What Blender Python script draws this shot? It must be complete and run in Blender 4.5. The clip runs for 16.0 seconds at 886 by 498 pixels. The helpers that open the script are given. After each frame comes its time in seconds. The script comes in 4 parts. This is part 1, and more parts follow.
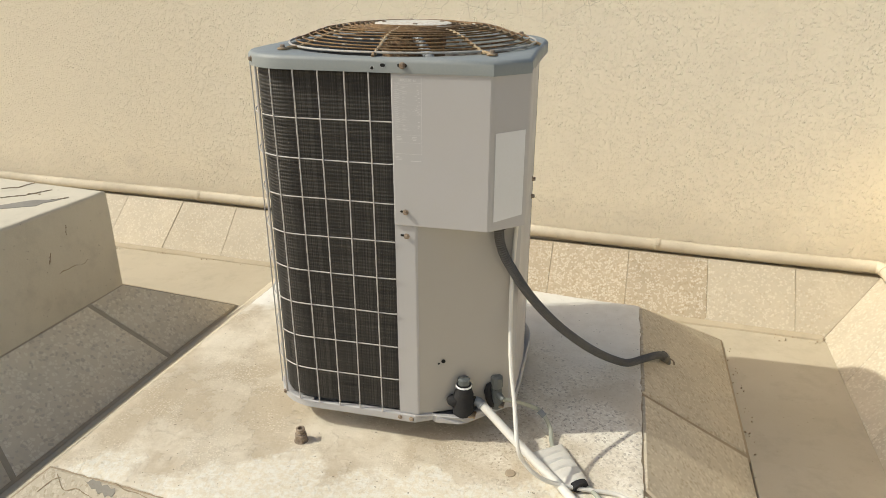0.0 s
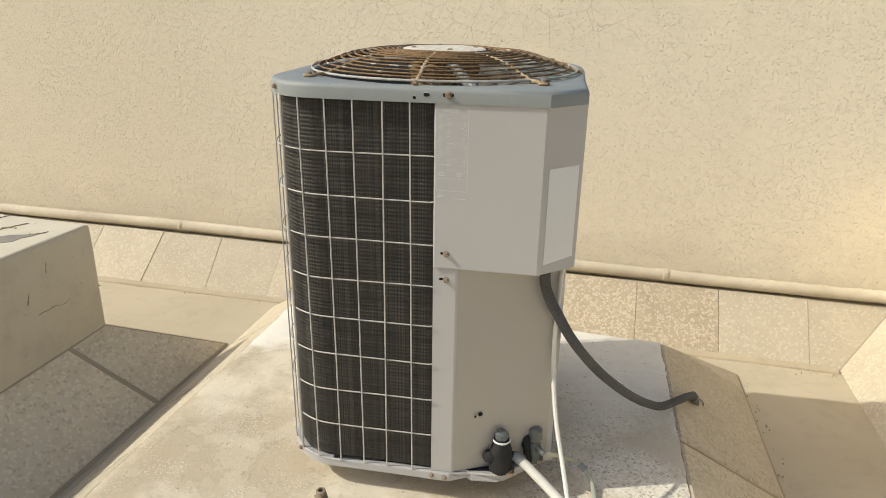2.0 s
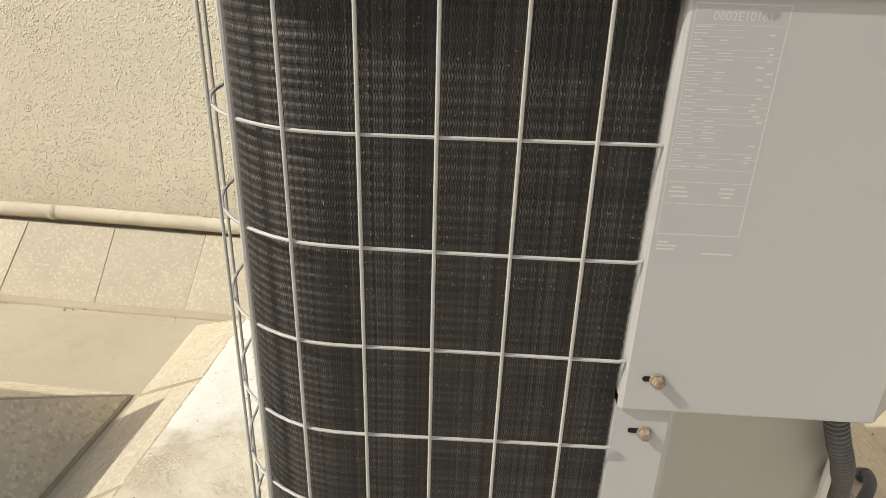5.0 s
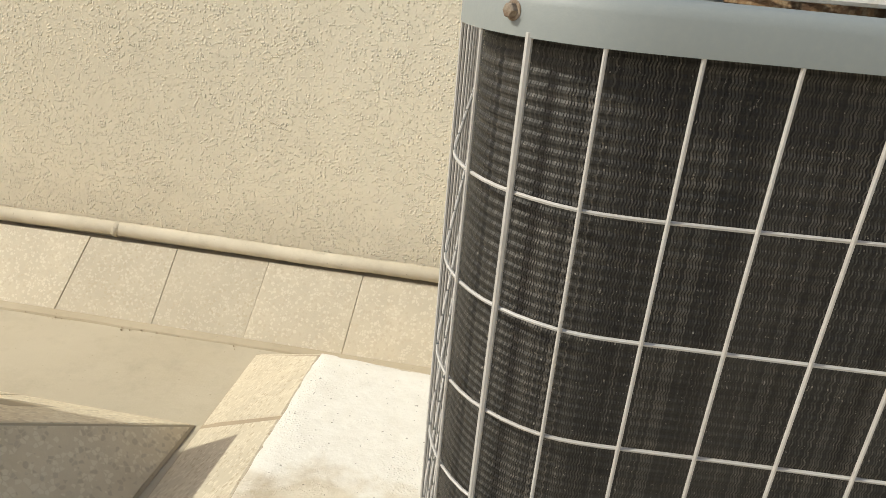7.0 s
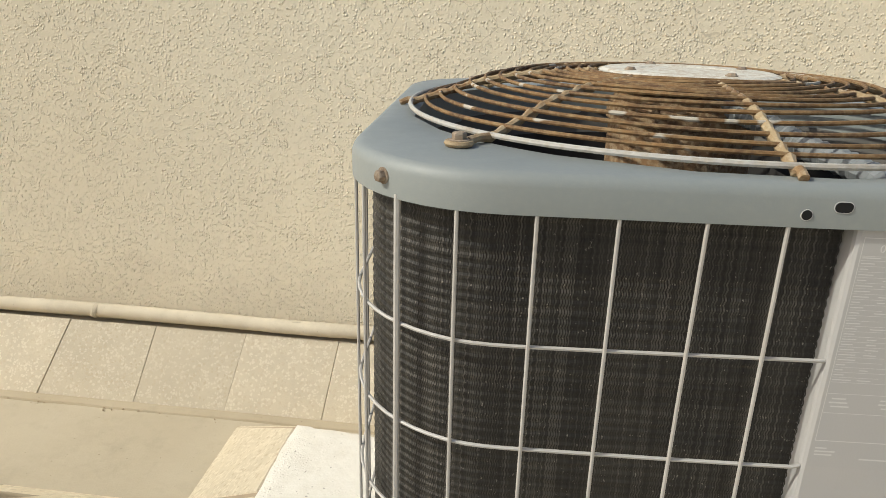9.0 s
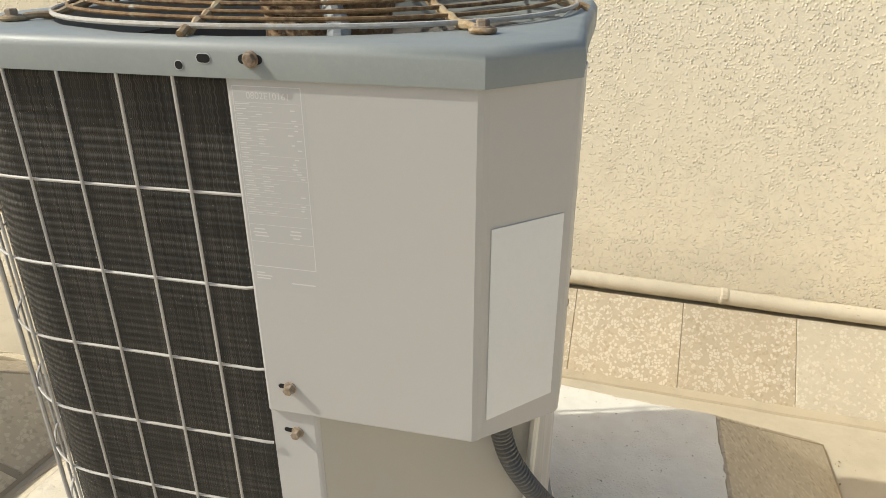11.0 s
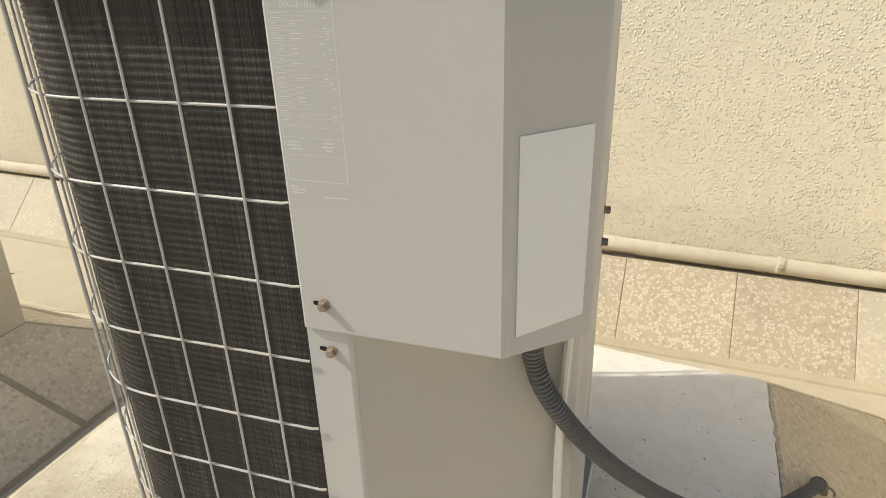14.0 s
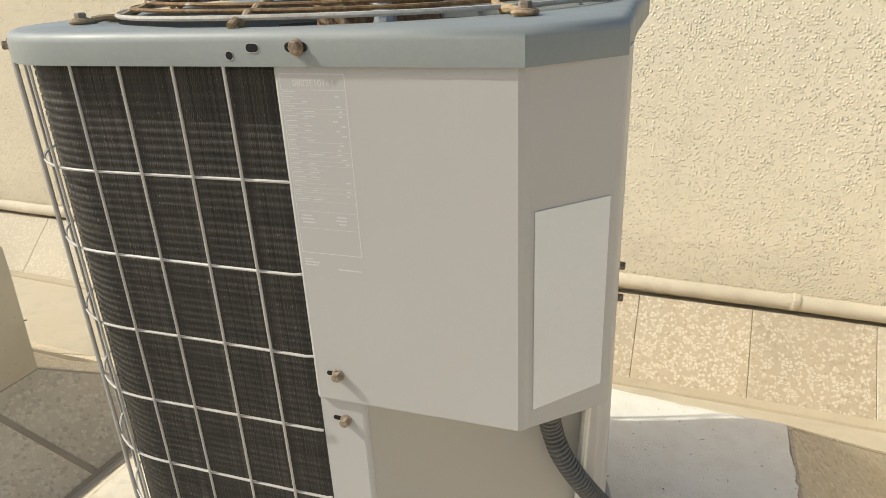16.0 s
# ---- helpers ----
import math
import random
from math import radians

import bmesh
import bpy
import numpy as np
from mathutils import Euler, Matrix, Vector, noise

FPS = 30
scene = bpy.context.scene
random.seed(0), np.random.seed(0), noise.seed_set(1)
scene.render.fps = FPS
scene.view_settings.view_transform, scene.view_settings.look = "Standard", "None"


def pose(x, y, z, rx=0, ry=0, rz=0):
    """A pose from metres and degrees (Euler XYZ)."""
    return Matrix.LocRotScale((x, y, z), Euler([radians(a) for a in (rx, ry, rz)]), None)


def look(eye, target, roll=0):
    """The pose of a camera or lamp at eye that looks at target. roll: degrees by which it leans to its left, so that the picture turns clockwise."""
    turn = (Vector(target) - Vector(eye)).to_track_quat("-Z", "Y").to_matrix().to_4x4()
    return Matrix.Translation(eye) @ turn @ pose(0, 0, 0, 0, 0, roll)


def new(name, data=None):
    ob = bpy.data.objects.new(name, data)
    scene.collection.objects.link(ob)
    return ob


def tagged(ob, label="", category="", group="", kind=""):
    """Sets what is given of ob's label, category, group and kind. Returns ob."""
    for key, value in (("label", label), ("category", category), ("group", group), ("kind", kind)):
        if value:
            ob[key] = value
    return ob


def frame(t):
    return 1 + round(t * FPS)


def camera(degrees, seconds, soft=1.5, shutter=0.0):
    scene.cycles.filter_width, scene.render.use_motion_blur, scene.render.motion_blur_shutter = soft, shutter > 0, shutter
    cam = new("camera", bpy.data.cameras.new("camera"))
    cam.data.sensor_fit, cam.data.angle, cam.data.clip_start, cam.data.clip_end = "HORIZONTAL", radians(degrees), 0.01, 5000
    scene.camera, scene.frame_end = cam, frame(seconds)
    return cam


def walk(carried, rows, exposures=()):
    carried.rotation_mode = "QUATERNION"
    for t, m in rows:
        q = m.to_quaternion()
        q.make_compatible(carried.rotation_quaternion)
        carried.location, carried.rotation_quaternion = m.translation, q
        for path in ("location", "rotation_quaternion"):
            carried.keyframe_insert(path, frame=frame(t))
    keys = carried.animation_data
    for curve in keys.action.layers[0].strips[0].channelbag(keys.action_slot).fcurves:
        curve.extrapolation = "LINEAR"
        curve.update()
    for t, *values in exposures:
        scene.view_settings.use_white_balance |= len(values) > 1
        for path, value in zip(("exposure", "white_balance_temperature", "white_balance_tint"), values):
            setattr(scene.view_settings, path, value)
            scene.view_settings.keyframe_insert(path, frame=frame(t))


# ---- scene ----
cam = camera(66.3, 16.0, soft=0.5)
PATH = [
    (0, (0.559, -2.029, 1.175), (0.132, -0.23, 0.413), 0.1),
    (0.5, (0.46, -1.945, 1.201), (0.129, -0.109, 0.479), 0.5),
    (1, (0.394, -1.926, 1.197), (0.091, -0.067, 0.525), 1.5),
    (1.5, (0.352, -1.917, 1.18), (0.046, -0.075, 0.464), 2.2),
    (2, (0.33, -1.907, 1.169), (0.001, -0.064, 0.465), 0.9),
    (2.5, (0.296, -1.77, 1.126), (0.046, 0.07, 0.383), 2.7),
    (3, (0.205, -1.457, 1.098), (-0.117, 0.358, 0.321), 1.5),
    (3.2, (0.168, -1.367, 1.09), (-0.205, 0.421, 0.275), 1.8),
    (5.3, (-0.141, -0.939, 0.972), (-0.205, 0.869, 0.118), 1.8),
    (5.5, (-0.145, -0.935, 0.978), (-0.244, 0.872, 0.127), 1.4),
    (6, (-0.203, -0.929, 0.98), (-0.251, 0.9, 0.171), 3.9),
    (6.5, (-0.298, -0.923, 0.985), (-0.406, 0.909, 0.189), 4.4),
    (7, (-0.368, -0.894, 0.987), (-0.484, 0.943, 0.205), 5.0),
    (7.5, (-0.425, -0.872, 0.999), (-0.535, 0.967, 0.221), 4.4),
    (8, (-0.422, -0.873, 1.03), (-0.536, 0.997, 0.327), 4.5),
    (8.5, (-0.372, -0.892, 1.072), (-0.455, 0.993, 0.407), 3.5),
    (9, (-0.276, -0.936, 1.099), (-0.381, 0.946, 0.431), 1.6),
    (9.5, (-0.114, -0.956, 1.115), (-0.128, 0.926, 0.439), 0.5),
    (9.8, (0.045, -0.974, 1.085), (-0.061, 0.892, 0.374), 0.5),
    (9.9, (0.098, -0.98, 1.08), (-0.013, 0.891, 0.383), 0.9),
    (10, (0.155, -0.982, 1.083), (0.01, 0.889, 0.39), 0.8),
    (10.2, (0.262, -0.978, 1.095), (0.031, 0.876, 0.38), 0.7),
    (12.3, (0.447, -1.02, 0.969), (-0.093, 0.683, 0.071), -1.0),
    (12.5, (0.445, -1.005, 0.967), (-0.109, 0.695, 0.072), -0.8),
    (13, (0.435, -1.013, 0.972), (-0.134, 0.686, 0.084), -1.6),
    (13.5, (0.437, -1.015, 0.987), (-0.146, 0.695, 0.13), -1.3),
    (14, (0.437, -1.02, 0.986), (-0.146, 0.691, 0.131), -1.7),
    (14.5, (0.427, -1.008, 1.003), (-0.182, 0.717, 0.195), -2.3),
    (15, (0.421, -0.998, 1.009), (-0.194, 0.726, 0.203), -3.3),
    (15.5, (0.421, -0.997, 1.026), (-0.218, 0.729, 0.244), -3.1),
    (16, (0.425, -0.996, 1.029), (-0.193, 0.738, 0.246), -2.7),
]
EXPOSURES = [(0.0, -0.23, 6500, 10), (1.0, -0.22, 6500, 10), (3.0, -0.24, 6480, 9.5), (5.5, -0.13, 6400, 9), (6.0, -0.14, 6400, 9), (7.0, -0.24, 6420, 9), (8.5, -0.32, 6400, 9), (9.0, -0.30, 6400, 9), (9.5, -0.28, 6400, 9), (10.2, -0.08, 6450, 9), (12.5, -0.06, 6470, 8.5), (16.0, -0.06, 6480, 9)]
walk(cam, [(t, look(eye, target, roll)) for t, eye, target, roll in PATH], EXPOSURES)

# ---- world, sun, exposure ----
SUN_AZ, SUN_EL = 17.5, 42.0
scene.view_settings.exposure = 0.0
world = bpy.data.worlds.new("sky")
scene.world = world
world.use_nodes = True
wn = world.node_tree
sky = wn.nodes.new("ShaderNodeTexSky")
sky.sky_type = "NISHITA"
sky.sun_disc = False
sky.sun_elevation = radians(SUN_EL)
sky.sun_rotation = radians(270 - SUN_AZ)
sky.dust_density = 3.0
wn.nodes["Background"].inputs[1].default_value = 0.158
haze = wn.nodes.new("ShaderNodeMix")
haze.data_type, haze.blend_type = "RGBA", "MULTIPLY"
haze.inputs[0].default_value = 1.0
haze.inputs[7].default_value = (1.0, 0.975, 0.915, 1.0)
wn.links.new(sky.outputs[0], haze.inputs[6])
wn.links.new(haze.outputs[2], wn.nodes["Background"].inputs[0])
sun = new("sun", bpy.data.lights.new("sun", "SUN"))
sun.data.energy = 3.35
sun.data.angle = radians(0.6)
sun.data.color = (1.0, 0.985, 0.865)
_h = Vector((-math.cos(radians(SUN_AZ)) * math.cos(radians(SUN_EL)), -math.sin(radians(SUN_AZ)) * math.cos(radians(SUN_EL)), math.sin(radians(SUN_EL))))
sun.matrix_world = look(_h * 10, (0, 0, 0))


# ---- materials ----
class Nodes:
    """Small builder for procedural materials in object coordinates."""

    def __init__(self, name, rough=0.7, metal=0.0):
        self.m = bpy.data.materials.new(name)
        self.m.use_nodes = True
        self.t = self.m.node_tree
        self.b = self.t.nodes["Principled BSDF"]
        self.b.inputs["Roughness"].default_value = rough
        self.b.inputs["Metallic"].default_value = metal
        tc = self.t.nodes.new("ShaderNodeTexCoord")
        oi = self.t.nodes.new("ShaderNodeObjectInfo")
        mul = self.t.nodes.new("ShaderNodeVectorMath")
        mul.operation = "MULTIPLY_ADD"
        mul.inputs[0].default_value = (37.0, 19.0, 53.0)
        self.t.links.new(oi.outputs["Random"], mul.inputs[1])
        self.t.links.new(tc.outputs["Object"], mul.inputs[2])
        self.rand = oi.outputs["Random"]
        self.plain = tc.outputs["Object"]
        self.co = mul.outputs[0]

    def link(self, a, b):
        self.t.links.new(a, b)

    def noise(self, scale, detail=4.0, rough=0.55, co=None, stretch=None):
        n = self.t.nodes.new("ShaderNodeTexNoise")
        n.inputs["Scale"].default_value = scale
        n.inputs["Detail"].default_value = detail
        n.inputs["Roughness"].default_value = rough
        src = co or self.co
        if stretch:
            mp = self.t.nodes.new("ShaderNodeMapping")
            mp.inputs["Scale"].default_value = stretch
            self.link(src, mp.inputs[0])
            src = mp.outputs[0]
        self.link(src, n.inputs["Vector"])
        return n.outputs[0]

    def voronoi(self, scale, out="Distance", feature="F1", co=None):
        v = self.t.nodes.new("ShaderNodeTexVoronoi")
        v.feature = feature
        v.inputs["Scale"].default_value = scale
        self.link(co or self.co, v.inputs["Vector"])
        return v.outputs[out]

    def ramp(self, src, *stops):
        r = self.t.nodes.new("ShaderNodeValToRGB")
        e = r.color_ramp.elements
        while len(e) < len(stops):
            e.new(0.5)
        for el, (p, c) in zip(e, stops):
            el.position = p
            el.color = (*c, 1) if isinstance(c, tuple) else (c, c, c, 1)
        self.link(src, r.inputs[0])
        return r.outputs[0]

    def mix(self, f, a, b, mode="MIX"):
        x = self.t.nodes.new("ShaderNodeMix")
        x.data_type = "RGBA"
        x.blend_type = mode
        for s, v in ((x.inputs[0], f), (x.inputs[6], a), (x.inputs[7], b)):
            if isinstance(v, (int, float)):
                s.default_value = v
            elif isinstance(v, tuple):
                s.default_value = (*v, 1)
            else:
                self.link(v, s)
        return x.outputs[2]

    def math(self, op, a, b=0.0):
        x = self.t.nodes.new("ShaderNodeMath")
        x.operation = op
        for s, v in ((x.inputs[0], a), (x.inputs[1], b)):
            if isinstance(v, (int, float)):
                s.default_value = v
            else:
                self.link(v, s)
        return x.outputs[0]

    def color(self, c):
        if isinstance(c, tuple):
            self.b.inputs["Base Color"].default_value = (*c, 1)
        else:
            self.link(c, self.b.inputs["Base Color"])
        return self

    def bump(self, *hs):
        """Each h: height socket, depth in metres."""
        prev = None
        for h, d in hs:
            n = self.t.nodes.new("ShaderNodeBump")
            n.inputs["Strength"].default_value = 1.0
            n.inputs["Distance"].default_value = d
            self.link(h, n.inputs["Height"])
            if prev:
                self.link(prev, n.inputs["Normal"])
            prev = n.outputs[0]
        self.link(prev, self.b.inputs["Normal"])
        return self


def metal_paint(name, c, rough=0.45, dust=(0.45, 0.38, 0.28), amount=0.25):
    n = Nodes(name, rough)
    big = n.ramp(n.noise(5, 5, 0.6), (0.35, 0.0), (0.75, 1.0))
    fine = n.ramp(n.noise(160, 3, 0.6), (0.45, 0.0), (0.8, 1.0))
    col = n.mix(n.math("MULTIPLY", big, amount), c, dust)
    col = n.mix(n.math("MULTIPLY", fine, amount * 0.5), col, dust)
    n.color(col)
    n.link(n.ramp(n.noise(9, 4), (0.3, rough - 0.08), (0.7, min(1.0, rough + 0.15))), n.b.inputs["Roughness"])
    return n.bump((n.noise(420, 2), 0.00012), (n.noise(6, 2), 0.0012))


M = {}
M["panel"] = metal_paint("painted_panel", (0.458, 0.447, 0.438), 0.42, amount=0.12).m
# panel paint again, darker and warmer for shade and bounce on the slant
M["shade_panel"] = metal_paint("shaded_lower_panel", (0.425, 0.402, 0.358), 0.5, (0.42, 0.36, 0.27), 0.2).m
M["top"] = metal_paint("weathered_top_panel", (0.245, 0.267, 0.261), 0.5, (0.36, 0.355, 0.315), 0.3).m
M["wire"] = metal_paint("grey_coated_wire", (0.52, 0.50, 0.47), 0.5, (0.28, 0.22, 0.16), 0.35).m
M["sticker"] = metal_paint("faded_white_sticker", (0.74, 0.74, 0.73), 0.55, (0.6, 0.57, 0.5), 0.2).m
M["plate"] = metal_paint("worn_data_plate", (0.450, 0.439, 0.430), 0.42, (0.45, 0.44, 0.42), 0.1).m
M["etch"] = metal_paint("pale_print", (0.60, 0.59, 0.575), 0.5, amount=0.1).m
M["black"] = metal_paint("black_foam", (0.013, 0.013, 0.014), 0.8, (0.10, 0.085, 0.07), 0.15).m
# near-black colour for the unlit depth behind the fins and below the fan
M["dark"] = metal_paint("inside_shade_black", (0.022, 0.021, 0.020), 0.7, (0.06, 0.05, 0.04), 0.4).m
# flat slots carry the dark of an open hole in their colour
M["hole"] = Nodes("hole_shade", 0.9).color((0.006, 0.006, 0.006)).m
M["rubber"] = metal_paint("rubber_foot", (0.03, 0.03, 0.03), 0.8, (0.2, 0.16, 0.11), 0.4).m
M["conduit"] = metal_paint("grey_plastic_conduit", (0.085, 0.083, 0.078), 0.55, (0.3, 0.26, 0.2), 0.3).m
M["duct_tape"] = metal_paint("grey_tape", (0.22, 0.24, 0.25), 0.4, (0.35, 0.3, 0.22), 0.2).m
M["white_tube"] = metal_paint("white_pipe_wrap", (0.72, 0.70, 0.64), 0.6, (0.5, 0.42, 0.3), 0.35).m
M["cable"] = metal_paint("white_cable_sheath", (0.70, 0.68, 0.62), 0.5, (0.5, 0.42, 0.3), 0.3).m
M["green_cable"] = metal_paint("grey_green_cable", (0.33, 0.36, 0.30), 0.5, (0.5, 0.42, 0.3), 0.4).m
M["fan"] = metal_paint("dusty_fan_blade", (0.22, 0.22, 0.21), 0.55, (0.30, 0.22, 0.14), 0.6).m
# dusty grey, darkened so the opening's inner shade sits in the colour
M["shroud"] = metal_paint("dusty_shaded_shroud", (0.085, 0.082, 0.076), 0.6, (0.20, 0.16, 0.11), 0.4).m
M["brass"] = metal_paint("weathered_valve_metal", (0.10, 0.115, 0.115), 0.45, (0.28, 0.25, 0.18), 0.35).m


def rust(name, a, b, c, lo=0.42, hi=0.62, blotch=0.0):
    n = Nodes(name, 0.85)
    f = n.ramp(n.noise(16, 5, 0.65), (lo, 0.0), (hi, 1.0))
    g = n.ramp(n.noise(120, 4, 0.6), (0.45, 0.0), (0.62, 1.0))
    col = n.mix(n.math("MULTIPLY", g, 0.5), n.mix(f, a, b), c)
    # pale flakes of old paint over the rust
    if blotch:
        col = n.mix(n.math("MULTIPLY", n.ramp(n.noise(11, 3, 0.5), (0.645, 0.0), (0.66, 1.0)), blotch), col, (0.52, 0.48, 0.40))
    n.color(col)
    return n.bump((n.noise(350, 3), 0.0006), (n.noise(90, 3), 0.001)).m


M["rust"] = rust("rusty_wire", (0.235, 0.132, 0.052), (0.115, 0.062, 0.029), (0.35, 0.245, 0.125), blotch=0.85)
M["rust_pale"] = rust("crusted_spoke", (0.40, 0.295, 0.165), (0.23, 0.130, 0.058), (0.52, 0.435, 0.295))
M["rust_ring"] = rust("pale_outer_ring", (0.48, 0.46, 0.42), (0.30, 0.24, 0.17), (0.40, 0.33, 0.24), 0.5, 0.72)
M["rust_motor"] = rust("rusty_motor", (0.27, 0.155, 0.07), (0.11, 0.062, 0.032), (0.50, 0.39, 0.24))
M["bolt"] = rust("rusty_bolt", (0.30, 0.23, 0.16), (0.17, 0.115, 0.075), (0.42, 0.36, 0.28))
M["hub"] = rust("flaking_white_cap", (0.70, 0.67, 0.58), (0.62, 0.56, 0.44), (0.36, 0.22, 0.1), 0.5, 0.8)


def fin_material():
    n = Nodes("coil_fin", 0.6, 0.2)
    rows = n.noise(1.0, 3, 0.6, n.plain, (3, 3, 90))
    spots = n.ramp(n.noise(300, 2, 0.5, n.plain), (0.66, 0.0), (0.74, 1.0))
    big = n.noise(7, 4, 0.6, n.plain, (1.6, 1.6, 0.5))
    c = n.mix(n.ramp(big, (0.35, 0.0), (0.7, 1.0)), (0.040, 0.037, 0.032), (0.066, 0.059, 0.049))
    c = n.mix(n.math("MULTIPLY", n.ramp(rows, (0.45, 0.0), (0.6, 1.0)), 0.35), c, (0.115, 0.102, 0.084))
    geo = n.t.nodes.new("ShaderNodeNewGeometry")
    tone = n.ramp(geo.outputs["Random Per Island"], (0.0, 0.45), (1.0, 1.32))
    n.color(n.mix(spots, n.mix(1.0, c, tone, "MULTIPLY"), (0.20, 0.18, 0.15)))
    return n.m


M["fin"] = fin_material()


def stucco():
    n = Nodes("cream_roughcast_stucco", 0.9)
    big = n.noise(0.8, 5, 0.6)
    mid = n.noise(14, 4, 0.6)
    c = n.mix(n.ramp(big, (0.35, 0.0), (0.7, 1.0)), (0.88, 0.785, 0.60), (0.85, 0.765, 0.595))
    c = n.mix(n.math("MULTIPLY", n.ramp(mid, (0.5, 0.0), (0.75, 1.0)), 0.15), c, (0.62, 0.53, 0.38))
    streak = n.ramp(n.noise(2.2, 4, 0.6, None, (1.0, 1.0, 0.12)), (0.62, 0.0), (0.8, 1.0))
    c = n.mix(n.math("MULTIPLY", streak, 0.12), c, (0.55, 0.47, 0.34))
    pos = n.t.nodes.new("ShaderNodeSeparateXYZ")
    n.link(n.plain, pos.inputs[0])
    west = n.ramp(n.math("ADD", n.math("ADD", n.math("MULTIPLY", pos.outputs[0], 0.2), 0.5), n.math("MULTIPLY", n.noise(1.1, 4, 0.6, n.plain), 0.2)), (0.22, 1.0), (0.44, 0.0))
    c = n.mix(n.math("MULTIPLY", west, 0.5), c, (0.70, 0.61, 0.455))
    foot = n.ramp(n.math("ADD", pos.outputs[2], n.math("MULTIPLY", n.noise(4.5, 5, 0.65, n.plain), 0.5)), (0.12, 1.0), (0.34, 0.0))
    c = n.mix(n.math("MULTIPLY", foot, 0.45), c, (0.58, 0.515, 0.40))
    edge = n.voronoi(7.0, "Distance", "DISTANCE_TO_EDGE", n.mix(0.05, n.co, n.noise(9, 4, 0.6, None)))
    thin = n.ramp(edge, (0.004, 1.0), (0.011, 0.0))
    sep = n.t.nodes.new("ShaderNodeSeparateXYZ")
    n.link(n.plain, sep.inputs[0])
    along = n.math("ADD", n.math("MULTIPLY", sep.outputs[0], 0.2), 0.5)
    side = n.math("MULTIPLY", n.math("MULTIPLY", n.ramp(along, (0.29, 0.0), (0.33, 1.0)), n.ramp(along, (0.60, 1.0), (0.65, 0.0))), n.ramp(sep.outputs[2], (0.92, 0.0), (1.04, 1.0)))
    where = n.math("MULTIPLY", side, n.ramp(n.noise(2.6, 3, 0.5), (0.36, 0.0), (0.48, 1.0)))
    crack = n.math("MULTIPLY", thin, where)
    n.color(n.mix(n.math("MULTIPLY", crack, 0.34), c, (0.30, 0.235, 0.15)))
    wv = n.mix(0.010, n.co, n.noise(60, 3, 0.6))
    blob = n.ramp(n.voronoi(108, "Distance", "F1", wv), (0.06, 1.0), (0.60, 0.0))
    tint = n.t.nodes.new("ShaderNodeSeparateColor")
    n.link(n.voronoi(108, "Color", "F1", wv), tint.inputs[0])
    size = n.ramp(tint.outputs[0], (0.24, 0.0), (0.88, 1.0))
    drops = n.math("MULTIPLY", n.math("MULTIPLY", blob, size), n.ramp(n.noise(5, 4, 0.6), (0.3, 0.45), (0.65, 1.0)))
    return n.bump((n.noise(300, 3), 0.0007), (n.noise(75, 3), 0.0010), (n.noise(12, 3), 0.0015), (drops, 0.0074)).m


def terrazzo(name, matrix, chip, dark, chips=0.55, grain=92, show=0.65, dusty=0.55):
    n = Nodes(name, 0.75)
    warped = n.mix(0.012, n.co, n.noise(40, 3, 0.6))
    cell = n.voronoi(grain, "Color", "F1", warped)
    edge = n.voronoi(grain, "Distance", "DISTANCE_TO_EDGE", warped)
    sep = n.t.nodes.new("ShaderNodeSeparateColor")
    n.link(cell, sep.inputs[0])
    inside = n.ramp(edge, (0.05, 0.0), (0.12, 1.0))
    light = n.math("MULTIPLY", inside, n.ramp(sep.outputs[0], (chips - 0.02, 0.0), (chips + 0.02, 1.0)))
    brown = n.math("MULTIPLY", inside, n.ramp(sep.outputs[1], (0.80, 0.0), (0.82, 1.0)))
    base = n.mix(n.ramp(n.noise(7, 5, 0.65), (0.35, 0.0), (0.7, 1.0)), matrix, tuple(v * 0.86 for v in matrix))
    c = n.mix(n.math("MULTIPLY", brown, 0.7), n.mix(n.math("MULTIPLY", light, show), base, chip), dark)
    wear = n.ramp(n.noise(3.0, 6, 0.7), (0.5, 0.0), (0.68, 1.0))
    c = n.mix(n.math("MULTIPLY", wear, dusty), c, matrix)
    tone = n.ramp(n.rand, (0.0, 0.88), (1.0, 1.06))
    n.color(n.mix(1.0, c, tone, "MULTIPLY"))
    return n.bump((n.noise(200, 4), 0.0009), (light, 0.0005), (n.noise(25, 3), 0.0018)).m


